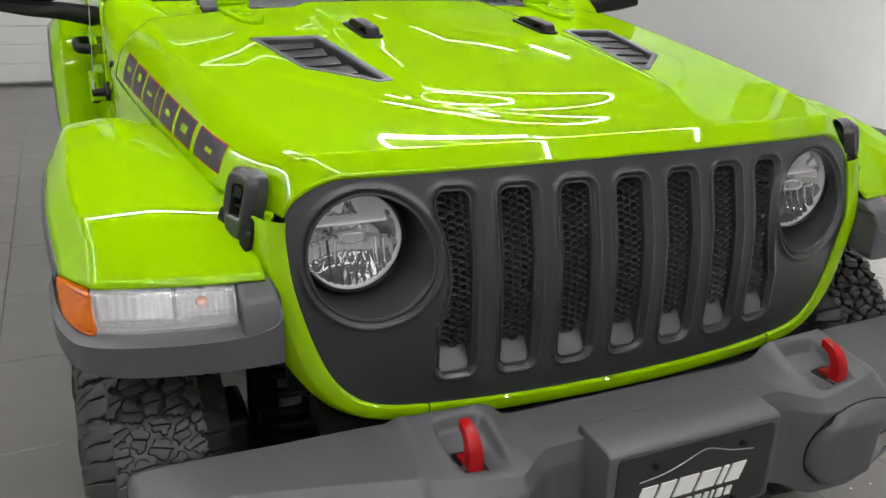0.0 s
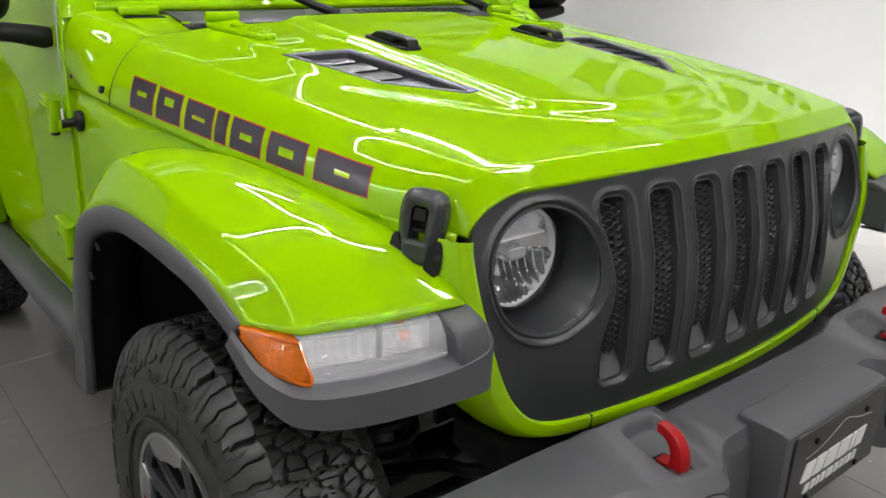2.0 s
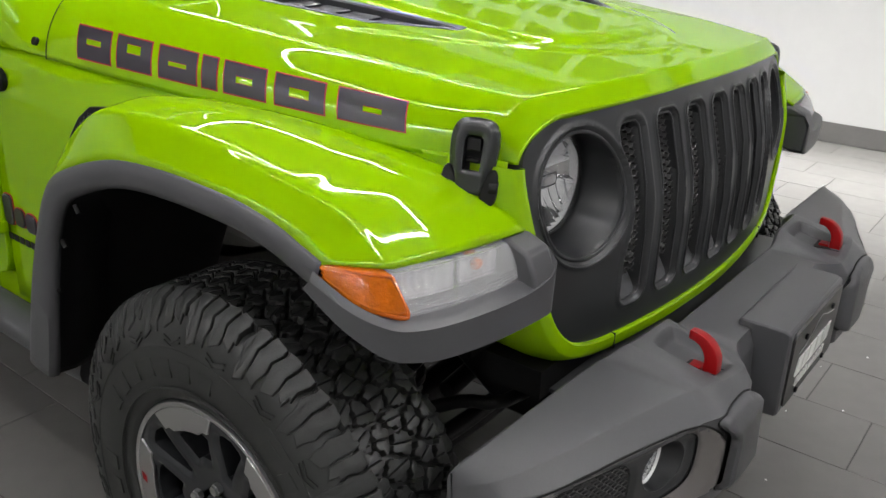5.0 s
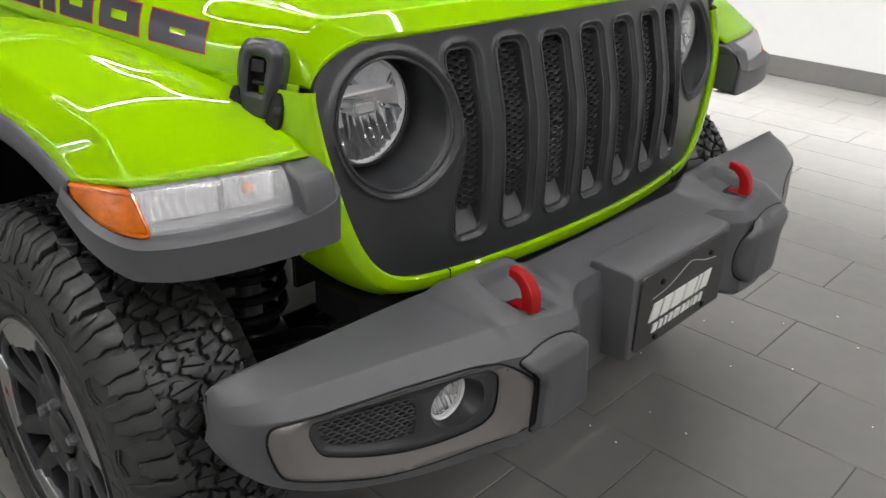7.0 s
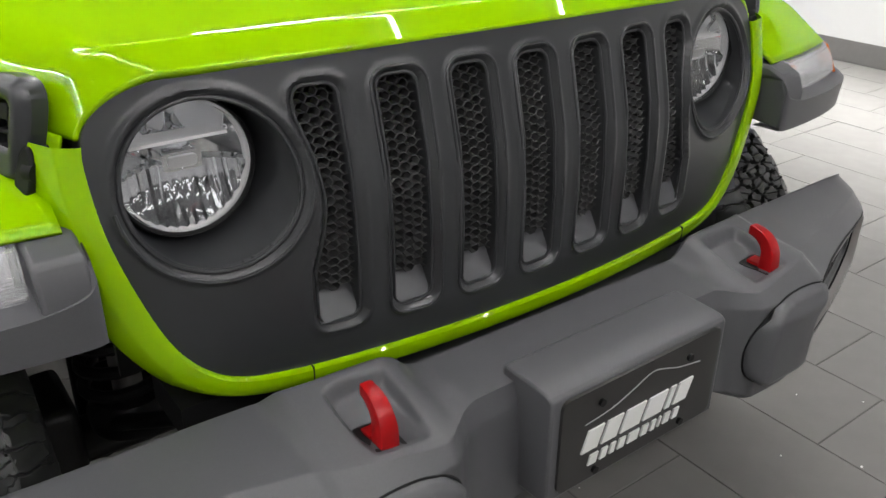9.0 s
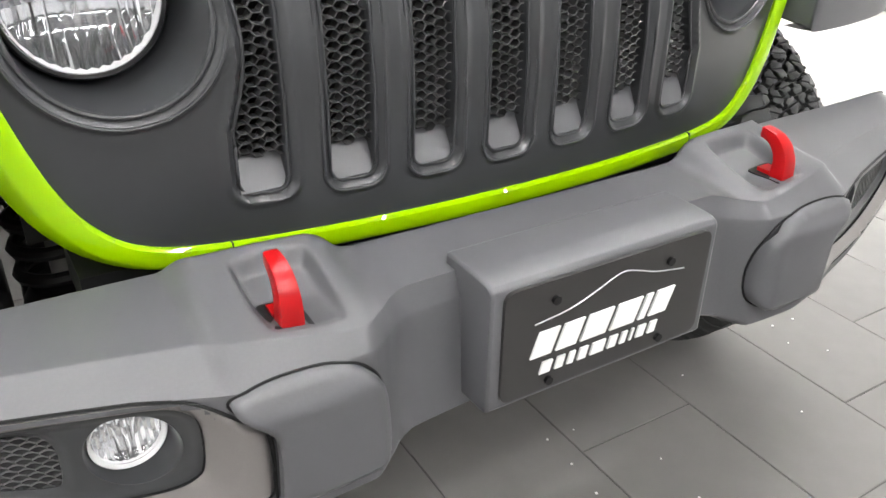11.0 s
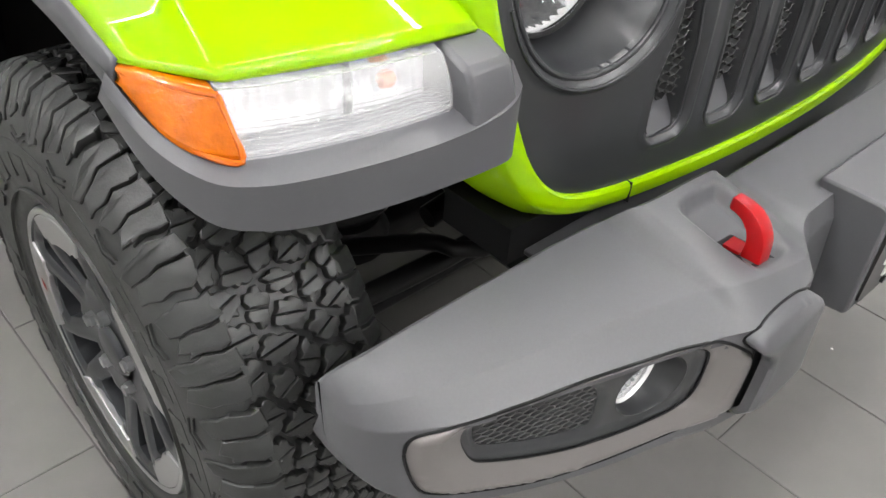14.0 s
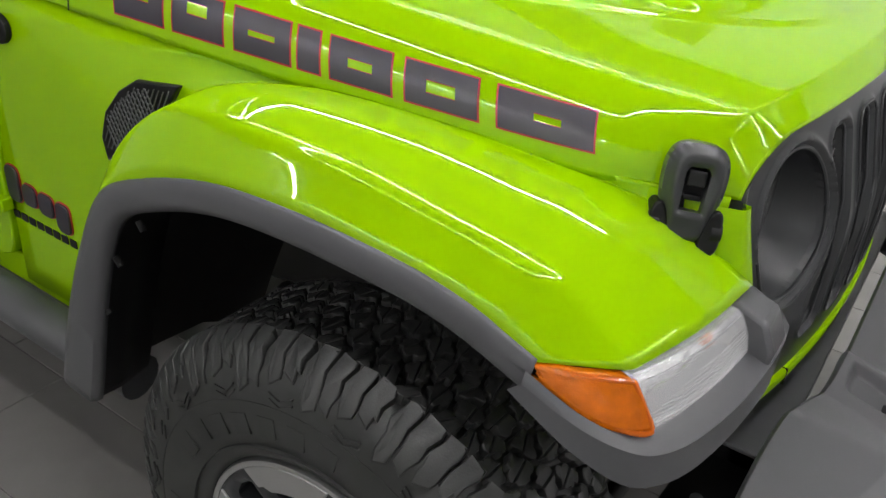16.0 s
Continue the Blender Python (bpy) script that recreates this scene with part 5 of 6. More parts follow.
def build_body(s):
    # side skin between fender, seam and door
    bm = bmesh.new()
    rows = []
    for k in range(28):
        y = 0.352 + (1.666 - 0.352) * k / 27
        zs = curve_at(H_SEAM_Z, y) + 0.006
        low = curve_at([(0.352, 0.99), (0.5, 1.03), (0.9, 1.06), (1.0, 1.06), (1.09, 0.99), (1.16, 0.89), (1.24, 0.73), (1.30, 0.61), (1.35, 0.53), (1.7, 0.52)], y)
        rows.append([(s * side_x(y, z), y, z) for z in [zs - (zs - low) * j / 12 for j in range(13)]])
    sheet(bm, rows, flip=s > 0)
    thick(part("body_side", fix(bm), GREEN, car, "lime green body side", 60), 0.006)
    # cowl corner between hood and windscreen: boxier and higher towards the door
    bm = bmesh.new()
    rows = []
    for k in range(19):
        y = 1.375 + (1.666 - 1.375) * k / 18
        f = quint((y - 1.40) / 0.27)
        yc = min(y, 1.46)
        xs, zs = curve_at(H_SEAM_X, yc) + 0.008 * k / 18 - 0.002, curve_at(H_SEAM_Z, yc) + 0.002
        zt = hood_top(0.69, yc) - 0.003 + (1.330 - hood_top(0.69, 1.46)) * (max(0.0, y - 1.40) / 0.266) ** 1.7
        xi, p = 0.640 + 0.035 * f, 1.45 + (0.42 - 1.45) * f
        rows.append([(s * (xi + (xs - xi) * math.sin(a) ** p), y, zs + (zt - zs) * math.cos(a) ** p) for a in (math.pi / 2 * j / 22 for j in range(23))][::-1]
                    + [(s * (xi - 0.004), y, zt - 0.004), (s * (xi - 0.005), y, zt - 0.030)])
    sheet(bm, rows, flip=s < 0)
    thick(part("cowl_corner", fix(bm), GREEN, car, "lime green cowl corner", 60), 0.006)
    bm = bmesh.new()
    rows = []
    for k in range(10):
        y = 1.425 + 0.235 * k / 9
        rows.append([(s * x, y, hood_top(x, min(y, 1.46)) - 0.006 + 0.030 * step01((y - 1.44) / 0.2)) for x in (0.675, 0.65, 0.62, 0.585, 0.552)])
    sheet(bm, rows, flip=s > 0)
    thick(part("cowl_top", fix(bm), GREEN, car, "lime green cowl top", 60), 0.006)
    for y, z in ((1.417, 1.168), (1.632, 1.172)):
        disc("bolt", (s * 0.797, y, z), (s * 0.93, 0, 0.35), 0.009, 0.006, DARK, car, "black bolt", 12)
    # screen hinge: a green barrel by the windscreen foot
    bm = bmesh.new()
    tube(bm, [(s * 0.672, 1.632, 1.322), (s * 0.580, 1.606, 1.325)], 0.0125, 14)
    part("screen_hinge", fix(bm), GREEN, car, "lime green windscreen hinge")
    bm = bmesh.new()
    prism(bm, [(0.565, 1.59), (0.685, 1.62), (0.69, 1.66), (0.57, 1.64)], lambda a, b, d: (s * a, b, d), 1.298, 1.311)
    bevelled(part("hinge_base", fix(bm), DARK, car), 0.003)
    for x, y in ((0.610, 1.50), (0.572, 1.455)):
        disc("plug", (s * x, y, 1.306), (0, 0, 1), 0.011, 0.003, GREEN, car, "", 14)
    # A pillar and windscreen side frame
    bm = bmesh.new()
    rows = []
    for k in range(6):
        z = 1.308 + 0.5 * k / 5
        y = 1.655 + (z - 1.308) * 0.62
        rows.append([(s * (0.792 - 0.12 * k / 5 + a), y + b, z) for a, b in ((0.0, 0.0), (0.012, 0.02), (0.006, 0.07), (-0.05, 0.07), (-0.115, 0.03), (-0.115, 0.0), (-0.04, -0.012))])
    vs = sheet(bm, rows, close=True)
    bm.faces.new(vs[0])
    bm.faces.new(vs[-1])
    part("windscreen_pillar", fix(bm), GREEN, car, "lime green windscreen pillar", 50)
    # door with hinges, handle and mirror
    door = flat_panel("door", s, [(1.669, 1.36), (1.669, 0.64), (1.674, 0.605), (1.69, 0.578), (1.72, 0.565), (2.56, 0.565), (2.68, 0.70), (2.74, 0.95), (2.74, 1.30), (1.86, 1.36), (1.80, 1.52), (1.76, 1.52)], 0.818, GREEN, car, "closed lime green front door", tilt=0.04)
    flat_panel("door_glass", s, [(1.78, 1.362), (2.70, 1.302), (2.62, 1.72), (2.05, 1.72)], 0.798, TINT, door, "dark side glass", 0.008, 0.04, 0.001)
    for z in (1.063, 0.724):
        hinge = flat_panel("door_hinge", s, [(1.715, z + 0.038), (1.715, z - 0.030), (1.76, z - 0.036), (1.842, z - 0.012), (1.848, z + 0.028), (1.835, z + 0.040)], 0.836, GREEN, door, "lime green exposed door hinge", 0.03, 0.0, 0.006)
        flat_panel("hinge_rib", s, [(1.725, z + 0.016), (1.725, z + 0.004), (1.825, z + 0.010), (1.825, z + 0.022)], 0.841, GREEN, hinge, "", 0.012, 0.0, 0.003)
        for y in (1.765, 1.812):
            disc("screw", (s * 0.8365, y, z - 0.008), (s, 0, 0), 0.0075, 0.003, GREEN, hinge, "", 10)
        bm = bmesh.new()
        tube(bm, [(s * 0.838, 1.700, z + 0.042), (s * 0.838, 1.700, z - 0.040)], 0.015, 14)
        part("barrel", fix(bm), GREEN, hinge)
        bm = bmesh.new()
        tube(bm, [(s * 0.838, 1.700, z - 0.040), (s * 0.838, 1.700, z - 0.048)], 0.011, 12)
        part("pin", fix(bm), DARK, hinge)
        flat_panel("hinge_leaf", s, [(1.655, z - 0.006), (1.700, z - 0.004), (1.700, z - 0.040), (1.655, z - 0.034)], 0.834, GREEN, hinge, "", 0.025, 0.0, 0.003)
    bm = bmesh.new()
    tube(bm, dense([(s * 0.82, 2.66, 1.062), (s * 0.862, 2.63, 1.064), (s * 0.868, 2.56, 1.062), (s * 0.862, 2.50, 1.060), (s * 0.82, 2.47, 1.058)], 5), 0.014, 10, flat=1.4)
    part("door_handle", fix(bm), DARK, door, "black door handle")
    flat_panel("handle_cup", s, rounded(0.17, 0.075, 0.03, 4, 2.57, 1.06), 0.8215, GREEN, door, "", 0.01, 0.0, 0.002)
    # mirror
    mirror = new("wing_mirror")
    mirror.parent = door
    bm = bmesh.new()
    rows = [[(s * x, 1.775 + a * d, zc + b * h) for a, b in ((-1, -0.6), (-0.7, -1), (0.7, -1), (1, -0.6), (1, 0.6), (0.7, 1), (-0.7, 1), (-1, 0.6))]
            for x, d, h, zc in ((0.800, 0.030, 0.022, 1.252), (0.825, 0.032, 0.027, 1.252), (0.90, 0.036, 0.022, 1.266), (0.99, 0.04, 0.020, 1.275), (1.06, 0.04, 0.016, 1.285))]
    vs = sheet(bm, rows, close=True)
    bm.faces.new(vs[0])
    bm.faces.new(vs[-1])
    part("mirror_arm", fix(bm), DARK, mirror, "black mirror arm", 50)
    bm = bmesh.new()
    rows = []
    for f in range(7):
        g = f / 6
        sc = math.sqrt(max(0.06, 1 - (1.05 * (1 - g)) ** 2)) if g < 0.9 else 1.0
        rows.append([(s * (1.0 + q[0] * sc), 1.70 + 0.12 * g, 1.405 + q[1] * sc) for q in rounded(0.245, 0.235, 0.05, 4)])
    vs = sheet(bm, rows, close=True)
    bm.faces.new(vs[0])
    bm.faces.new(vs[-1])
    part("mirror_housing", fix(bm), DARK, mirror, "black mirror housing", 50)
    bm = bmesh.new()
    prism(bm, rounded(0.215, 0.205, 0.04, 4, 1.0, 1.405), lambda a, b, d: (s * a, d, b), 1.8195, 1.823)
    part("mirror_glass", fix(bm), CHROME, mirror)
    flat_panel("quarter_panel", s, [(2.748, 1.30), (2.748, 0.60), (3.0, 0.9), (3.6, 0.9), (3.95, 0.60), (3.95, 1.30)], 0.816, GREEN, car, "lime green rear quarter")
    # rail under the door
    bm = bmesh.new()
    tube(bm, [(s * 0.835, 1.27, 0.478), (s * 0.845, 1.36, 0.482), (s * 0.845, 2.62, 0.478), (s * 0.835, 2.70, 0.478)], 0.046, 14, flat=1.0)
    part("rock_rail", fix(bm), GREY, car, "dark grey tubular side rail")
    flat_panel("sill", s, [(1.34, 0.575), (2.70, 0.562), (2.70, 0.50), (1.34, 0.50)], 0.800, GREEN, car, "lime green sill", 0.03)
    # vent behind the fender
    vent = flat_panel("side_vent", s, [(1.115, 1.082), (1.217, 1.066), (1.262, 1.038), (1.305, 0.992), (1.324, 0.942), (1.314, 0.902), (1.20, 0.96)], 0.8115, DARK, car, "black mesh side vent", 0.012, 0.0, 0.003)
    bm = bmesh.new()
    for k in range(16):
        for sg in (1, -1):
            p0 = (1.15 + k * 0.0105, 0.93)
            pts = [(p0[0] + sg * 0.55 * t - (0.03 if sg > 0 else -0.03), p0[1] + t) for t in (j * 0.005 for j in range(30))]
            pts = [p for p in pts if inside([(1.12, 1.074), (1.214, 1.057), (1.256, 1.030), (1.297, 0.987), (1.315, 0.942), (1.306, 0.912), (1.20, 0.97)], *p)]
            if len(pts) > 2:
                tube(bm, [(s * 0.8135, *pts[0]), (s * 0.8135, *pts[-1])], 0.0014, 4)
    part("vent_mesh", fix(bm), GREY, vent)


for s_ in SIDES:
    build_body(s_)

# antenna on the passenger side
antenna = new("antenna")
antenna.parent = car
disc("base", (-0.806, 1.583, 1.068), (-1, 0, 0), 0.026, 0.010, DARK, antenna, "black antenna foot", 24, 0.4)
bm = bmesh.new()
tube(bm, [(-0.812, 1.585, 1.066), (-0.848, 1.59, 1.064)], 0.011, 12)
part("stub", fix(bm), DARK, antenna)
bm = bmesh.new()
tube(bm, [(-0.842, 1.59, 1.06), (-0.842, 1.592, 1.10)], 0.006, 10)
part("ferrule", fix(bm), CHROME, antenna)
bm = bmesh.new()
tube(bm, [(-0.842, 1.592, 1.10), (-0.834, 1.595, 1.25), (-0.826, 1.60, 1.40), (-0.815, 1.62, 1.80)], 0.0013, 6)
part("mast", fix(bm), ALU, antenna, "thin steel antenna mast")

# windscreen: lower frame, glass, cowl grille, wipers
bm = bmesh.new()
sect = [(1.640, 1.318), (1.632, 1.330), (1.640, 1.344), (1.662, 1.352), (1.70, 1.352), (1.70, 1.318)]
rows = [[(x, y + 0.02 * (abs(x) / 0.72) ** 2, z) for y, z in sect] for x in [-0.72 + 1.44 * k / 24 for k in range(25)]]
vs = sheet(bm, rows, close=True)
bm.faces.new(vs[0])
bm.faces.new(vs[-1])
bevelled(part("windscreen_frame", fix(bm), GREEN, car, "lime green windscreen frame", 35), 0.004)
bm = bmesh.new()
sheet(bm, [[(-0.70, 1.664, 1.352), (0.70, 1.664, 1.352)], [(-0.62, 1.94, 1.80), (0.62, 1.94, 1.80)]])
thick(part("windscreen", fix(bm), TINT, car, "dark windscreen glass"), 0.006)
bm = bmesh.new()
rows = []
for k in range(23):
    x = -0.55 + 1.10 * k / 22
    rows.append([(x, y + 0.05 * (x / 0.55) ** 2, z) for y, z in ((1.463, 1.284), (1.466, 1.300), (1.475, 1.304), (1.52, 1.312), (1.60, 1.318), (1.645, 1.318))])
sheet(bm, rows, flip=True)
cowl = thick(part("cowl_grille", fix(bm), GREY, car, "dark grey slotted cowl panel", 40), 0.005)
for k in range(14):
    x = -0.02 + k * 0.030
    bm = bmesh.new()
    prism(bm, [(x, 1.500), (x + 0.016, 1.500), (x + 0.026, 1.585), (x + 0.010, 1.585)], lambda a, b, d: (a, b, 1.3115 + (b - 1.52) * 0.075 + d), 0.0005, 0.0025)
    part("slot", fix(bm), DARK, cowl)
for pts in ([(-0.115, 1.515, 1.318), (-0.160, 1.535, 1.334), (-0.26, 1.60, 1.375), (-0.48, 1.70, 1.415)], [(0.47, 1.54, 1.322), (0.43, 1.55, 1.336), (0.33, 1.61, 1.374), (0.10, 1.70, 1.415)]):
    wiper = new("wiper")
    wiper.parent = car
    bm = bmesh.new()
    tube(bm, dense(pts, 5), lambda f: 0.014 - 0.006 * f, 8)
    part("wiper_arm", fix(bm), DARK, wiper, "black wiper arm")
    x, y, z = pts[0]
    disc("pivot", (x, y, z - 0.012), (0, 0, 1), 0.018, 0.02, STEEL, wiper, "", 14)
    bm = bmesh.new()
    x, y, z = pts[-1]
    tube(bm, [(x - 0.22, y - 0.01, z - 0.03), (x + 0.25, y - 0.022, z - 0.015)], 0.006, 6)
    part("wiper_blade", fix(bm), DARK, wiper)

# dark seal along the hood's rear edge
bm = bmesh.new()
edge = []
for u in [2 - k / 20 for k in range(41)]:
    yr = 1.3 + 0.16 * (1 - 0.42 * step01((u - 0.75) / 0.5))
    x, y, z = hood_point(1, u, yr)
    edge.append((x, y + 0.0015, z - 0.001))
tube(bm, edge + [(-x, y, z) for x, y, z in edge[::-1][1:]], 0.0015, 6)
part("hood_seal", fix(bm), DARK, car, "thin black seal behind the hood")

# hood hinges, rubber bumpers on the hood
for s_ in SIDES:
    hinge = new("hood_hinge")
    hinge.parent = car
    bm = bmesh.new()
    prism(bm, [(0.515, 1.475), (0.43, 1.475), (0.44, 1.41), (0.425, 1.30), (0.438, 1.252), (0.468, 1.245), (0.488, 1.30), (0.508, 1.40)],
          lambda a, b, d: (s_ * a, b, hood_top(a, b) + d), -0.002, 0.013)
    bevelled(part("hinge_plate", fix(bm), GREEN, hinge, "lime green cast hood hinge", 35), 0.005)
    for a, b, r in ((0.472, 1.38, 0.020), (0.462, 1.31, 0.016)):
        disc("hinge_boss", (s_ * a, b, hood_top(a, b) + 0.012), (0, 0, 1), r, 0.005, GREEN, hinge, "", 14, 0.3)
    bm = bmesh.new()
    tube(bm, [(s_ * 0.515, 1.470, 1.318), (s_ * 0.43, 1.470, 1.318)], 0.013, 12)
    part("hinge_barrel", fix(bm), GREEN, hinge)
    bump = new("hood_bumper")
    bump.parent = car
    XS = 0.238

    def bp(a, b, d):
        return (s_ * (XS + a), b, hood_top(XS + a, b) + d)
    bm = bmesh.new()
    prism(bm, [(q[1], q[0]) for q in rounded(0.176, 0.052, 0.018, 4, 1.064, 0.0)], bp, -0.002, 0.006)
    bevelled(part("bumper_pad", fix(bm), DARK, bump, "black rubber hood stop", 40), 0.002)
    bm = bmesh.new()
    arch = [(1.140, 0.004), (1.112, 0.020), (1.09, 0.023), (0.998, 0.024), (0.988, 0.021), (0.980, 0.005), (0.992, 0.005), (0.999, 0.016), (1.034, 0.015), (1.042, 0.005)]
    prism(bm, arch, lambda a, b, d: bp(d, a, b), -0.016, 0.016)
    bevelled(part("bumper_arch", fix(bm), DARK, bump, "", 40), 0.003)

# hood latches
for s_ in SIDES:
    latch = new("hood_latch")
    latch.parent = car
    o = Vector((0.664, 0.392, 1.098))
    nrm = Vector((0.86, -0.46, 0.22)).normalized()
    up = (Vector((-0.14, 0.0, 1.0)) - nrm * Vector((-0.14, 0.0, 1.0)).dot(nrm)).normalized()
    rt = up.cross(nrm)

    def lp(a, b, d, o=o, nrm=nrm, up=up, rt=rt, s=s_):
        v = o + rt * a + up * b + nrm * d
        return (s * v.x, v.y, v.z)
    shell = chaikin([(-0.027, -0.060), (0.027, -0.060), (0.030, -0.026), (0.036, 0.004), (0.037, 0.036), (0.031, 0.054), (0.018, 0.063), (-0.018, 0.063), (-0.031, 0.054),
                     (-0.037, 0.036), (-0.036, 0.004), (-0.030, -0.026)])
    hole = [(-0.013, -0.016), (0.013, -0.016), (0.0145, 0.030), (0.010, 0.037), (-0.010, 0.037), (-0.0145, 0.030)]
    bm = bmesh.new()
    cut_panel(bm, -0.045, 0.045, -0.058, 0.066, 0.003, lambda X, Z: np.maximum(poly_sdf(shell, X, Z), -poly_sdf(hole, X, Z)), lp, walls=-0.022,
              relief=lambda X, Z: 0.004 + 0.014 * steps(-poly_sdf(shell, X, Z) / 0.012) - 0.004 * (1 - steps(poly_sdf(hole, X, Z) / 0.006)) + 0.006 * steps((Z + 0.05) / 0.05))
    part("latch_body", fix(bm), BLACKP, latch, "dark grey rubber hood latch", 50)
    bm = bmesh.new()
    prism(bm, [(-0.026, -0.020), (0.026, -0.020), (0.025, 0.042), (-0.025, 0.042)], lp, -0.010, 0.0)
    part("latch_cavity", fix(bm), DARK, latch)
    for z0, z1, d in ((0.014, 0.033, 0.019), (-0.004, 0.003, 0.012)):
        bm = bmesh.new()
        prism(bm, [(-0.011, z0), (0.011, z0), (0.010, z1), (-0.010, z1)], lp, 0.0, d)
        bevelled(part("latch_tongue", fix(bm), DARK, latch), 0.002)
    for a in (-1, 1):
        c = lp(a * 0.034, -0.038, 0.006)
        disc("latch_pivot", c, Vector(lp(a * 0.044, -0.038, 0.006)) - Vector(c), 0.013, 0.010, DARK, latch, "", 18)
        ear = chaikin([(a * 0.018, -0.068), (a * 0.043, -0.066), (a * 0.044, -0.034), (a * 0.041, -0.012), (a * 0.030, -0.008), (a * 0.018, -0.034)])
        bm = bmesh.new()
        prism(bm, ear, lp, -0.024, 0.016)
        bevelled(part("latch_ear", fix(bm), DARK, latch, "black side bracket of the latch"), 0.003)
    bm = bmesh.new()
    prism(bm, [(-0.036, -0.070), (0.036, -0.070), (0.036, -0.022), (-0.036, -0.022)], lp, -0.024, 0.010)
    bevelled(part("latch_base", fix(bm), DARK, latch), 0.004)


# ---- decals: plain slanted blocks with a red edge ----
def side_u(y, z):
    lo, hi = 1.0, 2.0
    for _ in range(24):
        m = (lo + hi) / 2
        if hood_point(1, m, y)[2] > z:
            lo = m
        else:
            hi = m
    return lo


def decal_quad(bm, s, y0, y1, f0, f1, slant, out):
    """A patch of the hood side: y0 to y1, f from 0 at the lettering's foot to 1 at its head."""
    rows = []
    for j in range(7):
        f = f0 + (f1 - f0) * j / 6
        row = []
        for k in range(7):
            y = y0 + (y1 - y0) * k / 6 - slant * f
            z = 1.122 + 0.036 * (y - 0.5) + (0.041 + 0.022 * (y - 0.5)) * f
            u = side_u(y, z)
            p, q, r = (Vector(hood_point(s, u, y)), Vector(hood_point(s, u - 0.02, y)), Vector(hood_point(s, u, y + 0.02)))
            n = (q - p).cross(r - p).normalized()
            if n.x * s < 0:
                n = -n
            row.append(p + n * out)
        rows.append(row)
    sheet(bm, rows, flip=s < 0)


def decal_block(s, parent, y0, y1, mat, out, grow, cuts):
    sl, t = -0.016, 0.014
    bm = bmesh.new()
    y0, y1 = y0 - grow, y1 + grow
    g = grow / 0.06
    if not cuts:
        decal_quad(bm, s, y0, y1, -g, 1 + g, sl, out)
    else:
        h0, h1, w = cuts
        w = (y1 - y0) * w
        decal_quad(bm, s, y0, y1, -g, h0 + g * 0.4, sl, out)
        decal_quad(bm, s, y0, y1, h1 - g * 0.4, 1 + g, sl, out)
        decal_quad(bm, s, y0, y0 + w, h0, h1, sl, out)
        decal_quad(bm, s, y1 - w, y1, h0, h1, sl, out)
    part("decal_block", fix(bm), mat, parent)


for s_ in SIDES:
    decal = new("hood_decal")
    decal.parent = car
    # head and tail along the car, and the slot in each block
    for y0, y1, cuts in ((1.188, 1.288, (0.46, 0.66, 0.28)), (1.072, 1.168, (0.50, 0.80, 0.30)), (0.952, 1.050, (0.42, 0.58, 0.26)), (0.902, 0.938, None),
                         (0.788, 0.884, (0.38, 0.62, 0.30)), (0.662, 0.766, (0.34, 0.66, 0.30)), (0.500, 0.634, (0.40, 0.60, 0.36))):
        decal_block(s_, decal, y0, y1, REDLINE, 0.0006, 0.0028, cuts)
        decal_block(s_, decal, y0, y1, DECAL, 0.0012, 0.0, cuts)
    badge = new("side_badge")
    badge.parent = car
    for y0, y1, z0, z1 in ((1.640, 1.682, 0.692, 0.768), (1.588, 1.632, 0.697, 0.742), (1.534, 1.580, 0.694, 0.740), (1.484, 1.526, 0.676, 0.738)):
        bm = bmesh.new()
        prism(bm, rounded(y1 - y0, z1 - z0, 0.014, 4, (y0 + y1) / 2 - 0.02, (z0 + z1) / 2 + 0.022), lambda a, b, d: (s_ * (0.8065 + d), a, b), 0.0, 0.006)
        bevelled(part("badge_block", fix(bm), DECAL, badge, "dark badge block", 35), 0.002)
        bm = bmesh.new()
        prism(bm, rounded(y1 - y0 + 0.004, z1 - z0 + 0.004, 0.015, 4, (y0 + y1) / 2 - 0.02, (z0 + z1) / 2 + 0.022), lambda a, b, d: (s_ * (0.8062 + d), a, b), 0.0, 0.002)
        part("badge_edge", fix(bm), REDLINE, badge)
    for k in range(8):
        y = 1.655 - k * 0.0265
        bm = bmesh.new()
        prism(bm, rounded(0.021, 0.017, 0.002, 2, y, 0.680), lambda a, b, d: (s_ * (0.8064 + d), a, b), 0.0, 0.0015)
        part("badge_bar", fix(bm), DARK, badge)

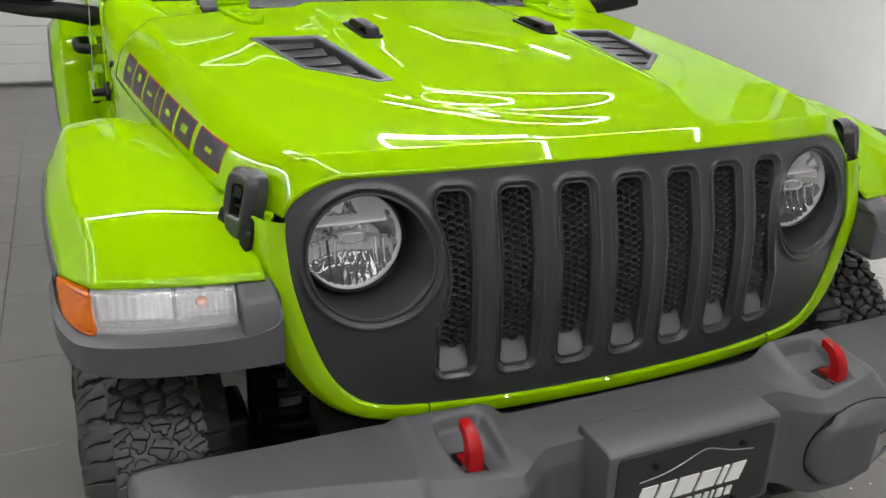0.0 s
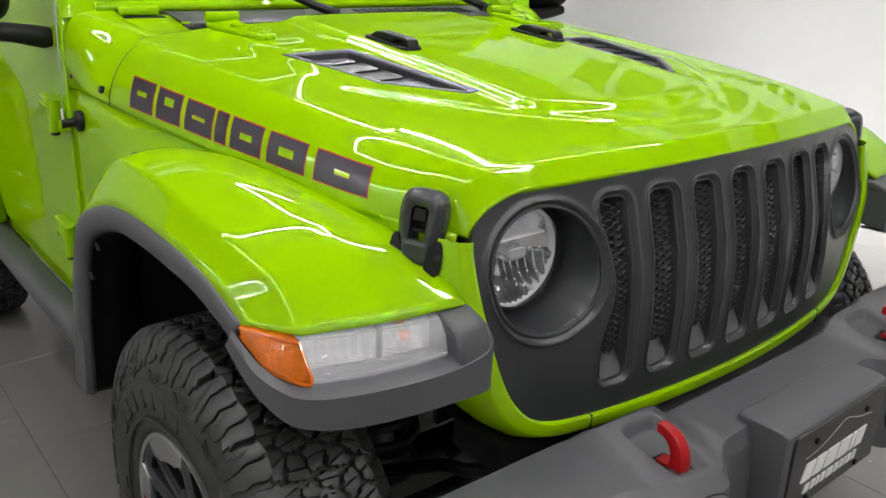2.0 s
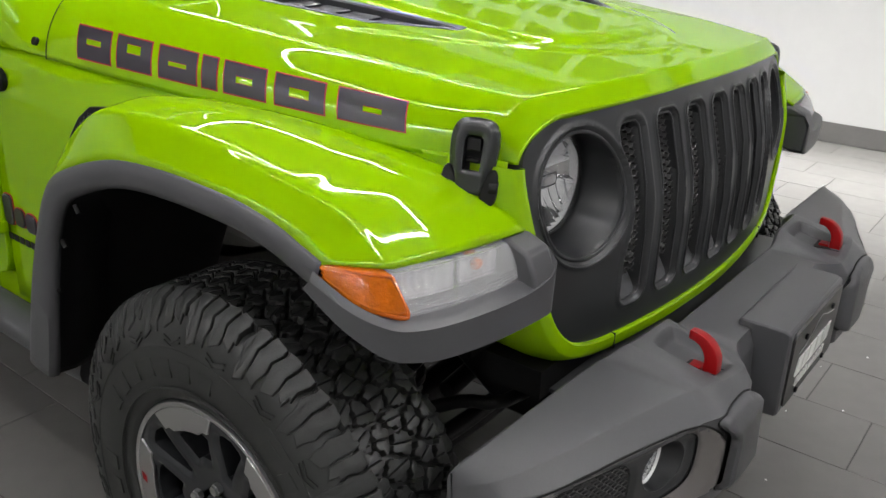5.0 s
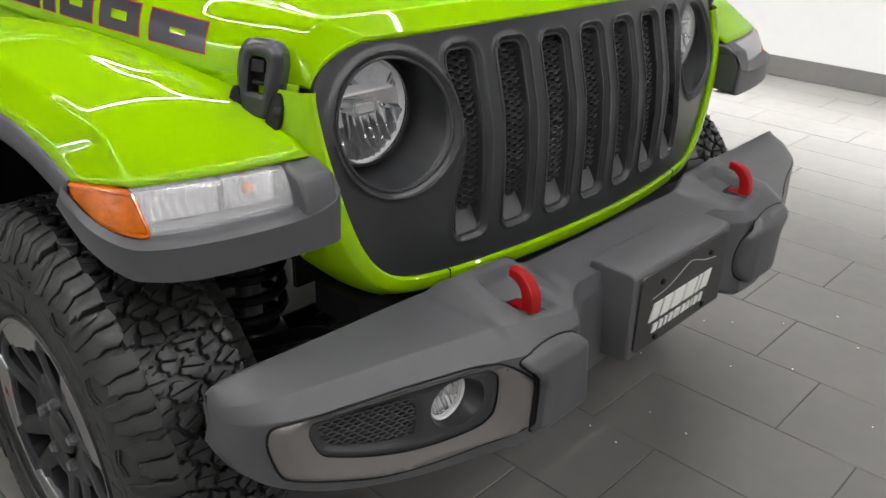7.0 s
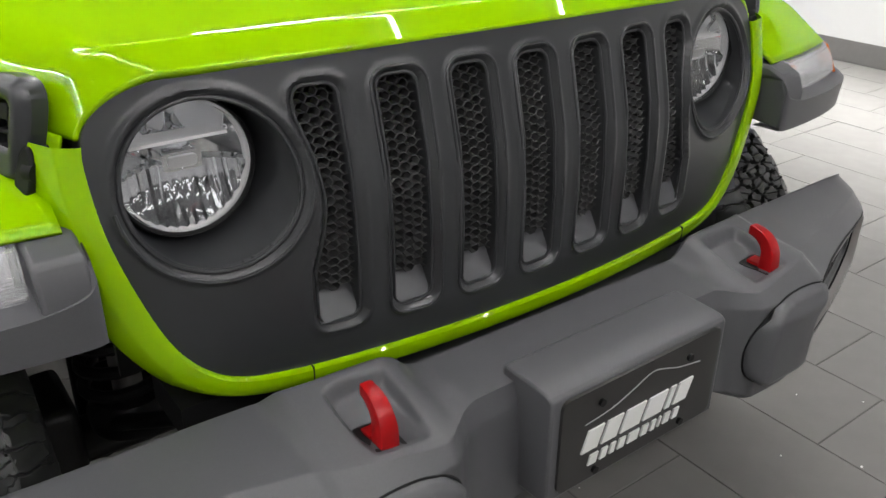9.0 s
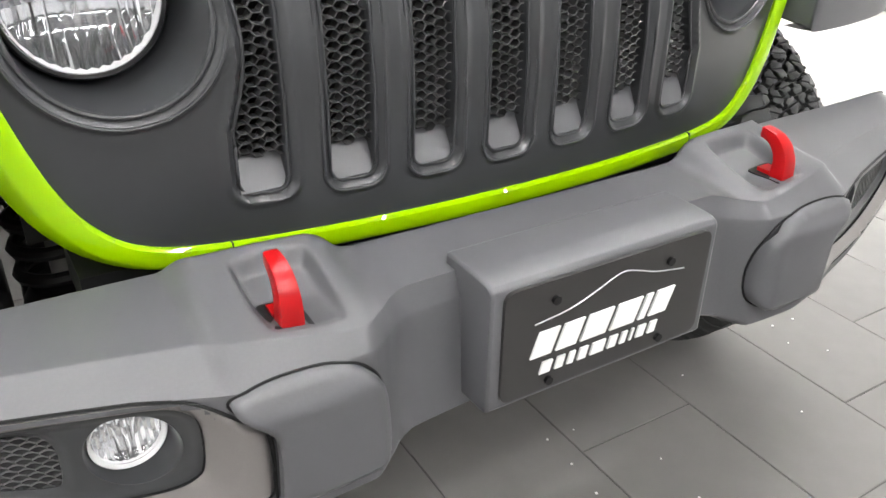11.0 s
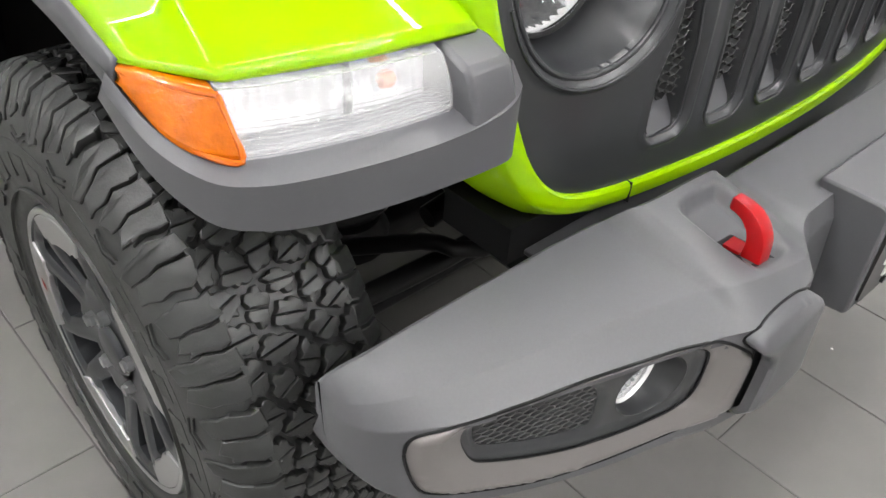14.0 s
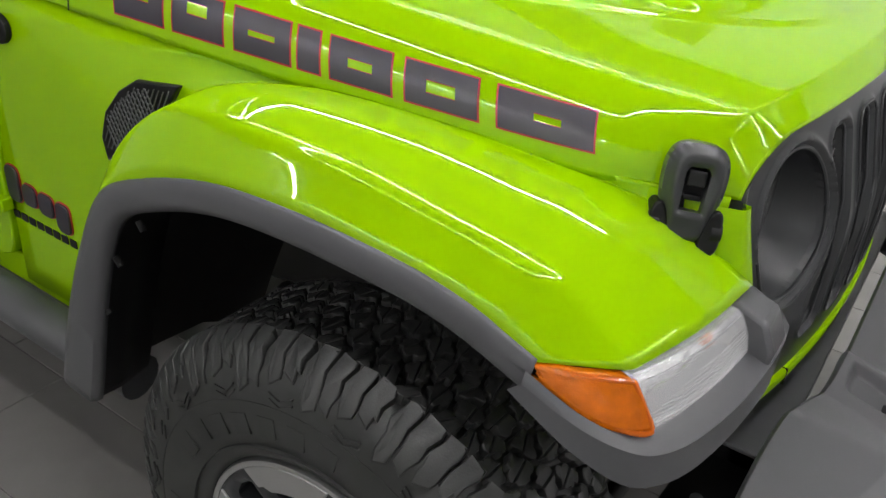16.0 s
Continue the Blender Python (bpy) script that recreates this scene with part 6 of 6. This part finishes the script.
# ---- under the front: axle, springs, rods, frame ----
bm = bmesh.new()
tube(bm, [(-0.66, 0.718, 0.42), (0.66, 0.718, 0.42)], 0.042, 14)
axle = part("front_axle", fix(bm), STEEL, car, "black steel front axle")
disc("axle_housing", (0.22, 0.66, 0.42), (0, -1, 0), 0.12, 0.07, STEEL, axle, "", 24, 0.5)
for s_ in SIDES:
    sus = new("suspension")
    sus.parent = car
    bm = bmesh.new()
    coil = [(s_ * 0.541 + 0.070 * math.cos(a), 0.668 + 0.070 * math.sin(a), 0.53 + 0.30 * a / (13 * math.pi)) for a in (2 * math.pi * k / 16 for k in range(int(6.5 * 16) + 1))]
    tube(bm, coil, 0.0115, 8)
    part("coil_spring", fix(bm), STEEL, sus, "black coil spring")
    bm = bmesh.new()
    lathe(bm, [(0.001, 0.47), (0.072, 0.47), (0.075, 0.50), (0.06, 0.525), (0.001, 0.53)], lambda r, a, d: (s_ * 0.541 + r * math.cos(a), 0.668 + r * math.sin(a), d), 20)
    part("spring_seat", fix(bm), STEEL, sus)
    bm = bmesh.new()
    tube(bm, [(s_ * 0.541, 0.668, 0.53), (s_ * 0.541, 0.668, 0.70)], 0.026, 12)
    part("bump_stop", fix(bm), BASE, sus, "pale bump stop")
    bm = bmesh.new()
    tube(bm, [(s_ * 0.585, 0.80, 0.42), (s_ * 0.57, 0.83, 0.86)], 0.028, 12)
    part("damper", fix(bm), STEEL, sus)
    bm = bmesh.new()
    prism(bm, [(0.24, 0.60), (0.44, 0.62), (0.60, 0.74), (0.95, 0.76), (1.30, 0.62), (1.60, 0.56), (1.60, 0.44), (1.25, 0.50), (0.92, 0.64), (0.62, 0.62), (0.46, 0.52), (0.24, 0.52)],
          lambda a, b, d: (s_ * d, a, b), 0.36, 0.43)
    bevelled(part("frame_rail", fix(bm), STEEL, sus, "black frame rail", 35), 0.008)
    bm = bmesh.new()
    tube(bm, dense([(s_ * 0.60, 0.70, 0.40), (s_ * 0.52, 0.95, 0.44), (s_ * 0.42, 1.3, 0.46)], 5), 0.026, 10)
    part("control_arm", fix(bm), STEEL, sus)
    # steering knuckle
    bm = bmesh.new()
    prism(bm, [(0.65, 0.30), (0.79, 0.30), (0.80, 0.54), (0.64, 0.54)], lambda a, b, d: (s_ * d, a, b), 0.63, 0.70)
    bevelled(part("knuckle", fix(bm), STEEL, sus), 0.015)
steer = new("steering_linkage")
steer.parent = car
for pts, r in (([(-0.64, 0.57, 0.40), (0.64, 0.57, 0.40)], 0.017), ([(-0.62, 0.55, 0.455), (-0.35, 0.53, 0.47), (0.30, 0.50, 0.56)], 0.019),
               ([(-0.58, 0.62, 0.50), (-0.52, 0.50, 0.56), (-0.40, 0.40, 0.58), (0.40, 0.40, 0.58), (0.52, 0.50, 0.56), (0.58, 0.62, 0.50)], 0.014),
               ([(-0.40, 0.62, 0.48), (0.40, 0.62, 0.62)], 0.021), ([(-0.62, 0.48, 0.36), (-0.30, 0.46, 0.37), (0.10, 0.46, 0.38)], 0.022)):
    bm = bmesh.new()
    tube(bm, dense(pts, 4), r, 10)
    part("rod", fix(bm), STEEL, steer, "black steering rod")
bm = bmesh.new()
block(bm, -0.43, 0.43, 0.235, 0.30, 0.52, 0.66)
bevelled(part("cross_member", fix(bm), STEEL, car, "black steel cross member"), 0.01)
bm = bmesh.new()
block(bm, -0.56, 0.56, 0.30, 0.42, 0.665, 0.72)
part("lower_shroud", fix(bm), DARK, car)
bm = bmesh.new()
block(bm, -0.53, 0.53, 0.215, 0.30, 0.668, 0.676)
bevelled(part("lower_fascia", fix(bm), GREY, car, "grey plastic strip behind the bumper"), 0.002)
for s_ in SIDES:
    bm = bmesh.new()
    prism(bm, chaikin([(0.64, 0.245), (0.62, 0.352), (0.46, 0.346), (0.28, 0.320), (0.28, 0.235)], 1), lambda a, b, d: (s_ * a, b, d), 0.550, 0.562)
    bevelled(part("bumper_bracket", fix(bm), STEEL, car, "black steel bumper bracket"), 0.003)
    disc("bracket_bolt", (s_ * 0.55, 0.30, 0.562), (0, 0, 1), 0.011, 0.008, GREY, car, "", 12)
bm = bmesh.new()
block(bm, -0.44, 0.44, 0.44, 1.60, 0.78, 1.07)
part("engine_bay", fix(bm), DARK, car)
bm = bmesh.new()
block(bm, -0.70, 0.70, 1.64, 3.9, 0.56, 0.62)
part("underbody", fix(bm), DARK, car)
bm = bmesh.new()
block(bm, -0.78, 0.78, 1.72, 3.9, 0.63, 1.28)
part("cabin_floor", fix(bm), DARK, car)

# hard top over the cabin
top = new("hard_top")
top.parent = car
bm = bmesh.new()
rows = []
for y, z, w in ((1.93, 1.795, 0.66), (2.00, 1.825, 0.665), (2.6, 1.845, 0.67), (3.4, 1.845, 0.67), (3.88, 1.825, 0.66), (3.95, 1.79, 0.65)):
    rows.append([(w * math.sin(a), y, z - 0.05 * (1 - math.cos(a)) * 1.2) for a in (radians(-84 + 168 * k / 16) for k in range(17))])
sheet(bm, rows)
thick(part("roof", fix(bm), BLACKP, top, "black roof panel"), 0.02)
for s_ in SIDES:
    flat_panel("side_window", s_, [(2.75, 1.31), (3.90, 1.31), (3.86, 1.74), (2.70, 1.74)], 0.80, TINT, top, "dark side glass", 0.01, 0.16, 0.002)
    flat_panel("door_frame", s_, [(1.86, 1.36), (2.06, 1.74), (2.66, 1.74), (2.70, 1.31), (2.76, 1.31), (2.73, 1.775), (2.02, 1.775), (1.80, 1.36)], 0.806, BLACKP, top, "", 0.02, 0.16, 0.003)
bm = bmesh.new()
block(bm, -0.66, 0.66, 3.93, 3.97, 0.55, 1.78)
bevelled(part("tailgate", fix(bm), GREEN, top, "lime green tailgate"), 0.02)

# ---- dark sign bars high on the white wall ----
sign = new("wall_sign")
tagged(sign, "dark grey sign bars mounted high on the white wall", "sign")
SIGN = material("dark_sign_vinyl", (0.04, 0.04, 0.045), rough=0.5, vary=0.05, scale=50)


def sign_bar(y0, y1, z0, z1, slant=0.0):
    bm = bmesh.new()
    prism(bm, [(y0, z0), (y1, z0), (y1 - slant, z1), (y0 - slant, z1)], lambda a, b, d: (XR - d, a, b), 0.001, 0.012)
    part("sign_bar", fix(bm), SIGN, sign)


y = 4.6
for w in (0.40, 0.42, 0.50, 0.50, 0.20, 0.40):
    sign_bar(y, y - w, 2.74, 3.26, -0.12)
    y -= w + 0.12
y = 4.3
for w in (0.22, 0.20, 0.16, 0.20, 0.28, 0.20, 0.16, 0.09, 0.20, 0.20):
    sign_bar(y, y - w, 2.34, 2.58, -0.05)
    y -= w + 0.09
for k in range(16):
    sign_bar(4.1 - k * 0.15, 4.01 - k * 0.15, 2.10, 2.19, 0.0)

# ---- floor tiles ----
TX, TY, GAP = 0.321, 0.6055, 0.0028
OFFSETS = {4: 0.366, 3: 0.163, 2: -0.040, 1: -0.260, 0: 0.150, -1: 0.362, -2: 0.365, -4: 0.326, -3: 0.13}


def tile_data():
    bm = bmesh.new()
    w, h, e = (TX - GAP) / 2, (TY - GAP) / 2, 0.0015
    rows = []
    for i, d in ((0.0, -0.006), (0.0, -e), (e, 0.0)):
        rows.append([(x * (w - i) / w, y * (h - i) / h, d) for x, y in ((-w, -h), (w, -h), (w, h), (-w, h))])
    vs = sheet(bm, rows, close=True)
    bm.faces.new(vs[-1])
    return mesh_of("floor_tile", fix(bm), TILE, 20)


tile_mesh = tile_data()
rest = bmesh.new()
rnd = random.Random(3)
for k in range(-15, 16):
    xc = 0.014 + TX * (k + 0.5)
    off = OFFSETS.get(k, rnd.choice((0.0, 0.2, 0.4)))
    for j in range(-10, 14):
        yc = off + TY * (j + 0.5)
        if not (XL + TX / 2 < xc < XR - TX / 2 and YF + TY / 2 < yc < YB - TY / 2):
            continue
        if -1.7 < xc < 3.4 and -1.3 < yc < 4.6:
            ob = new("tile", tile_mesh)
            ob.parent = floor
            ob.location = (xc, yc, rnd.uniform(-0.0003, 0.0003))
        else:
            block(rest, xc - TX / 2 + GAP / 2, xc + TX / 2 - GAP / 2, yc - TY / 2 + GAP / 2, yc + TY / 2 - GAP / 2, -0.006, 0.0)
tagged(part("far_tiles", fix(rest), TILE, floor), kind="stuff")

# white grit scattered on the tiles before the car
for k in range(26):
    x, y = rnd.uniform(0.25, 1.5), rnd.uniform(-0.35, 0.6)
    bm = bmesh.new()
    r = rnd.uniform(0.002, 0.0045)
    prism(bm, [(r * math.cos(q) * rnd.uniform(0.7, 1.2), r * math.sin(q) * rnd.uniform(0.7, 1.2)) for q in (2 * math.pi * i / 6 for i in range(6))],
          lambda a, b, d: (x + a, y + b, d), 0.0, r * 0.6)
    g = part("grit", fix(bm), GRIT)
    tagged(g, "small white speck of grit on the tile floor", "grit", "grit on the floor")
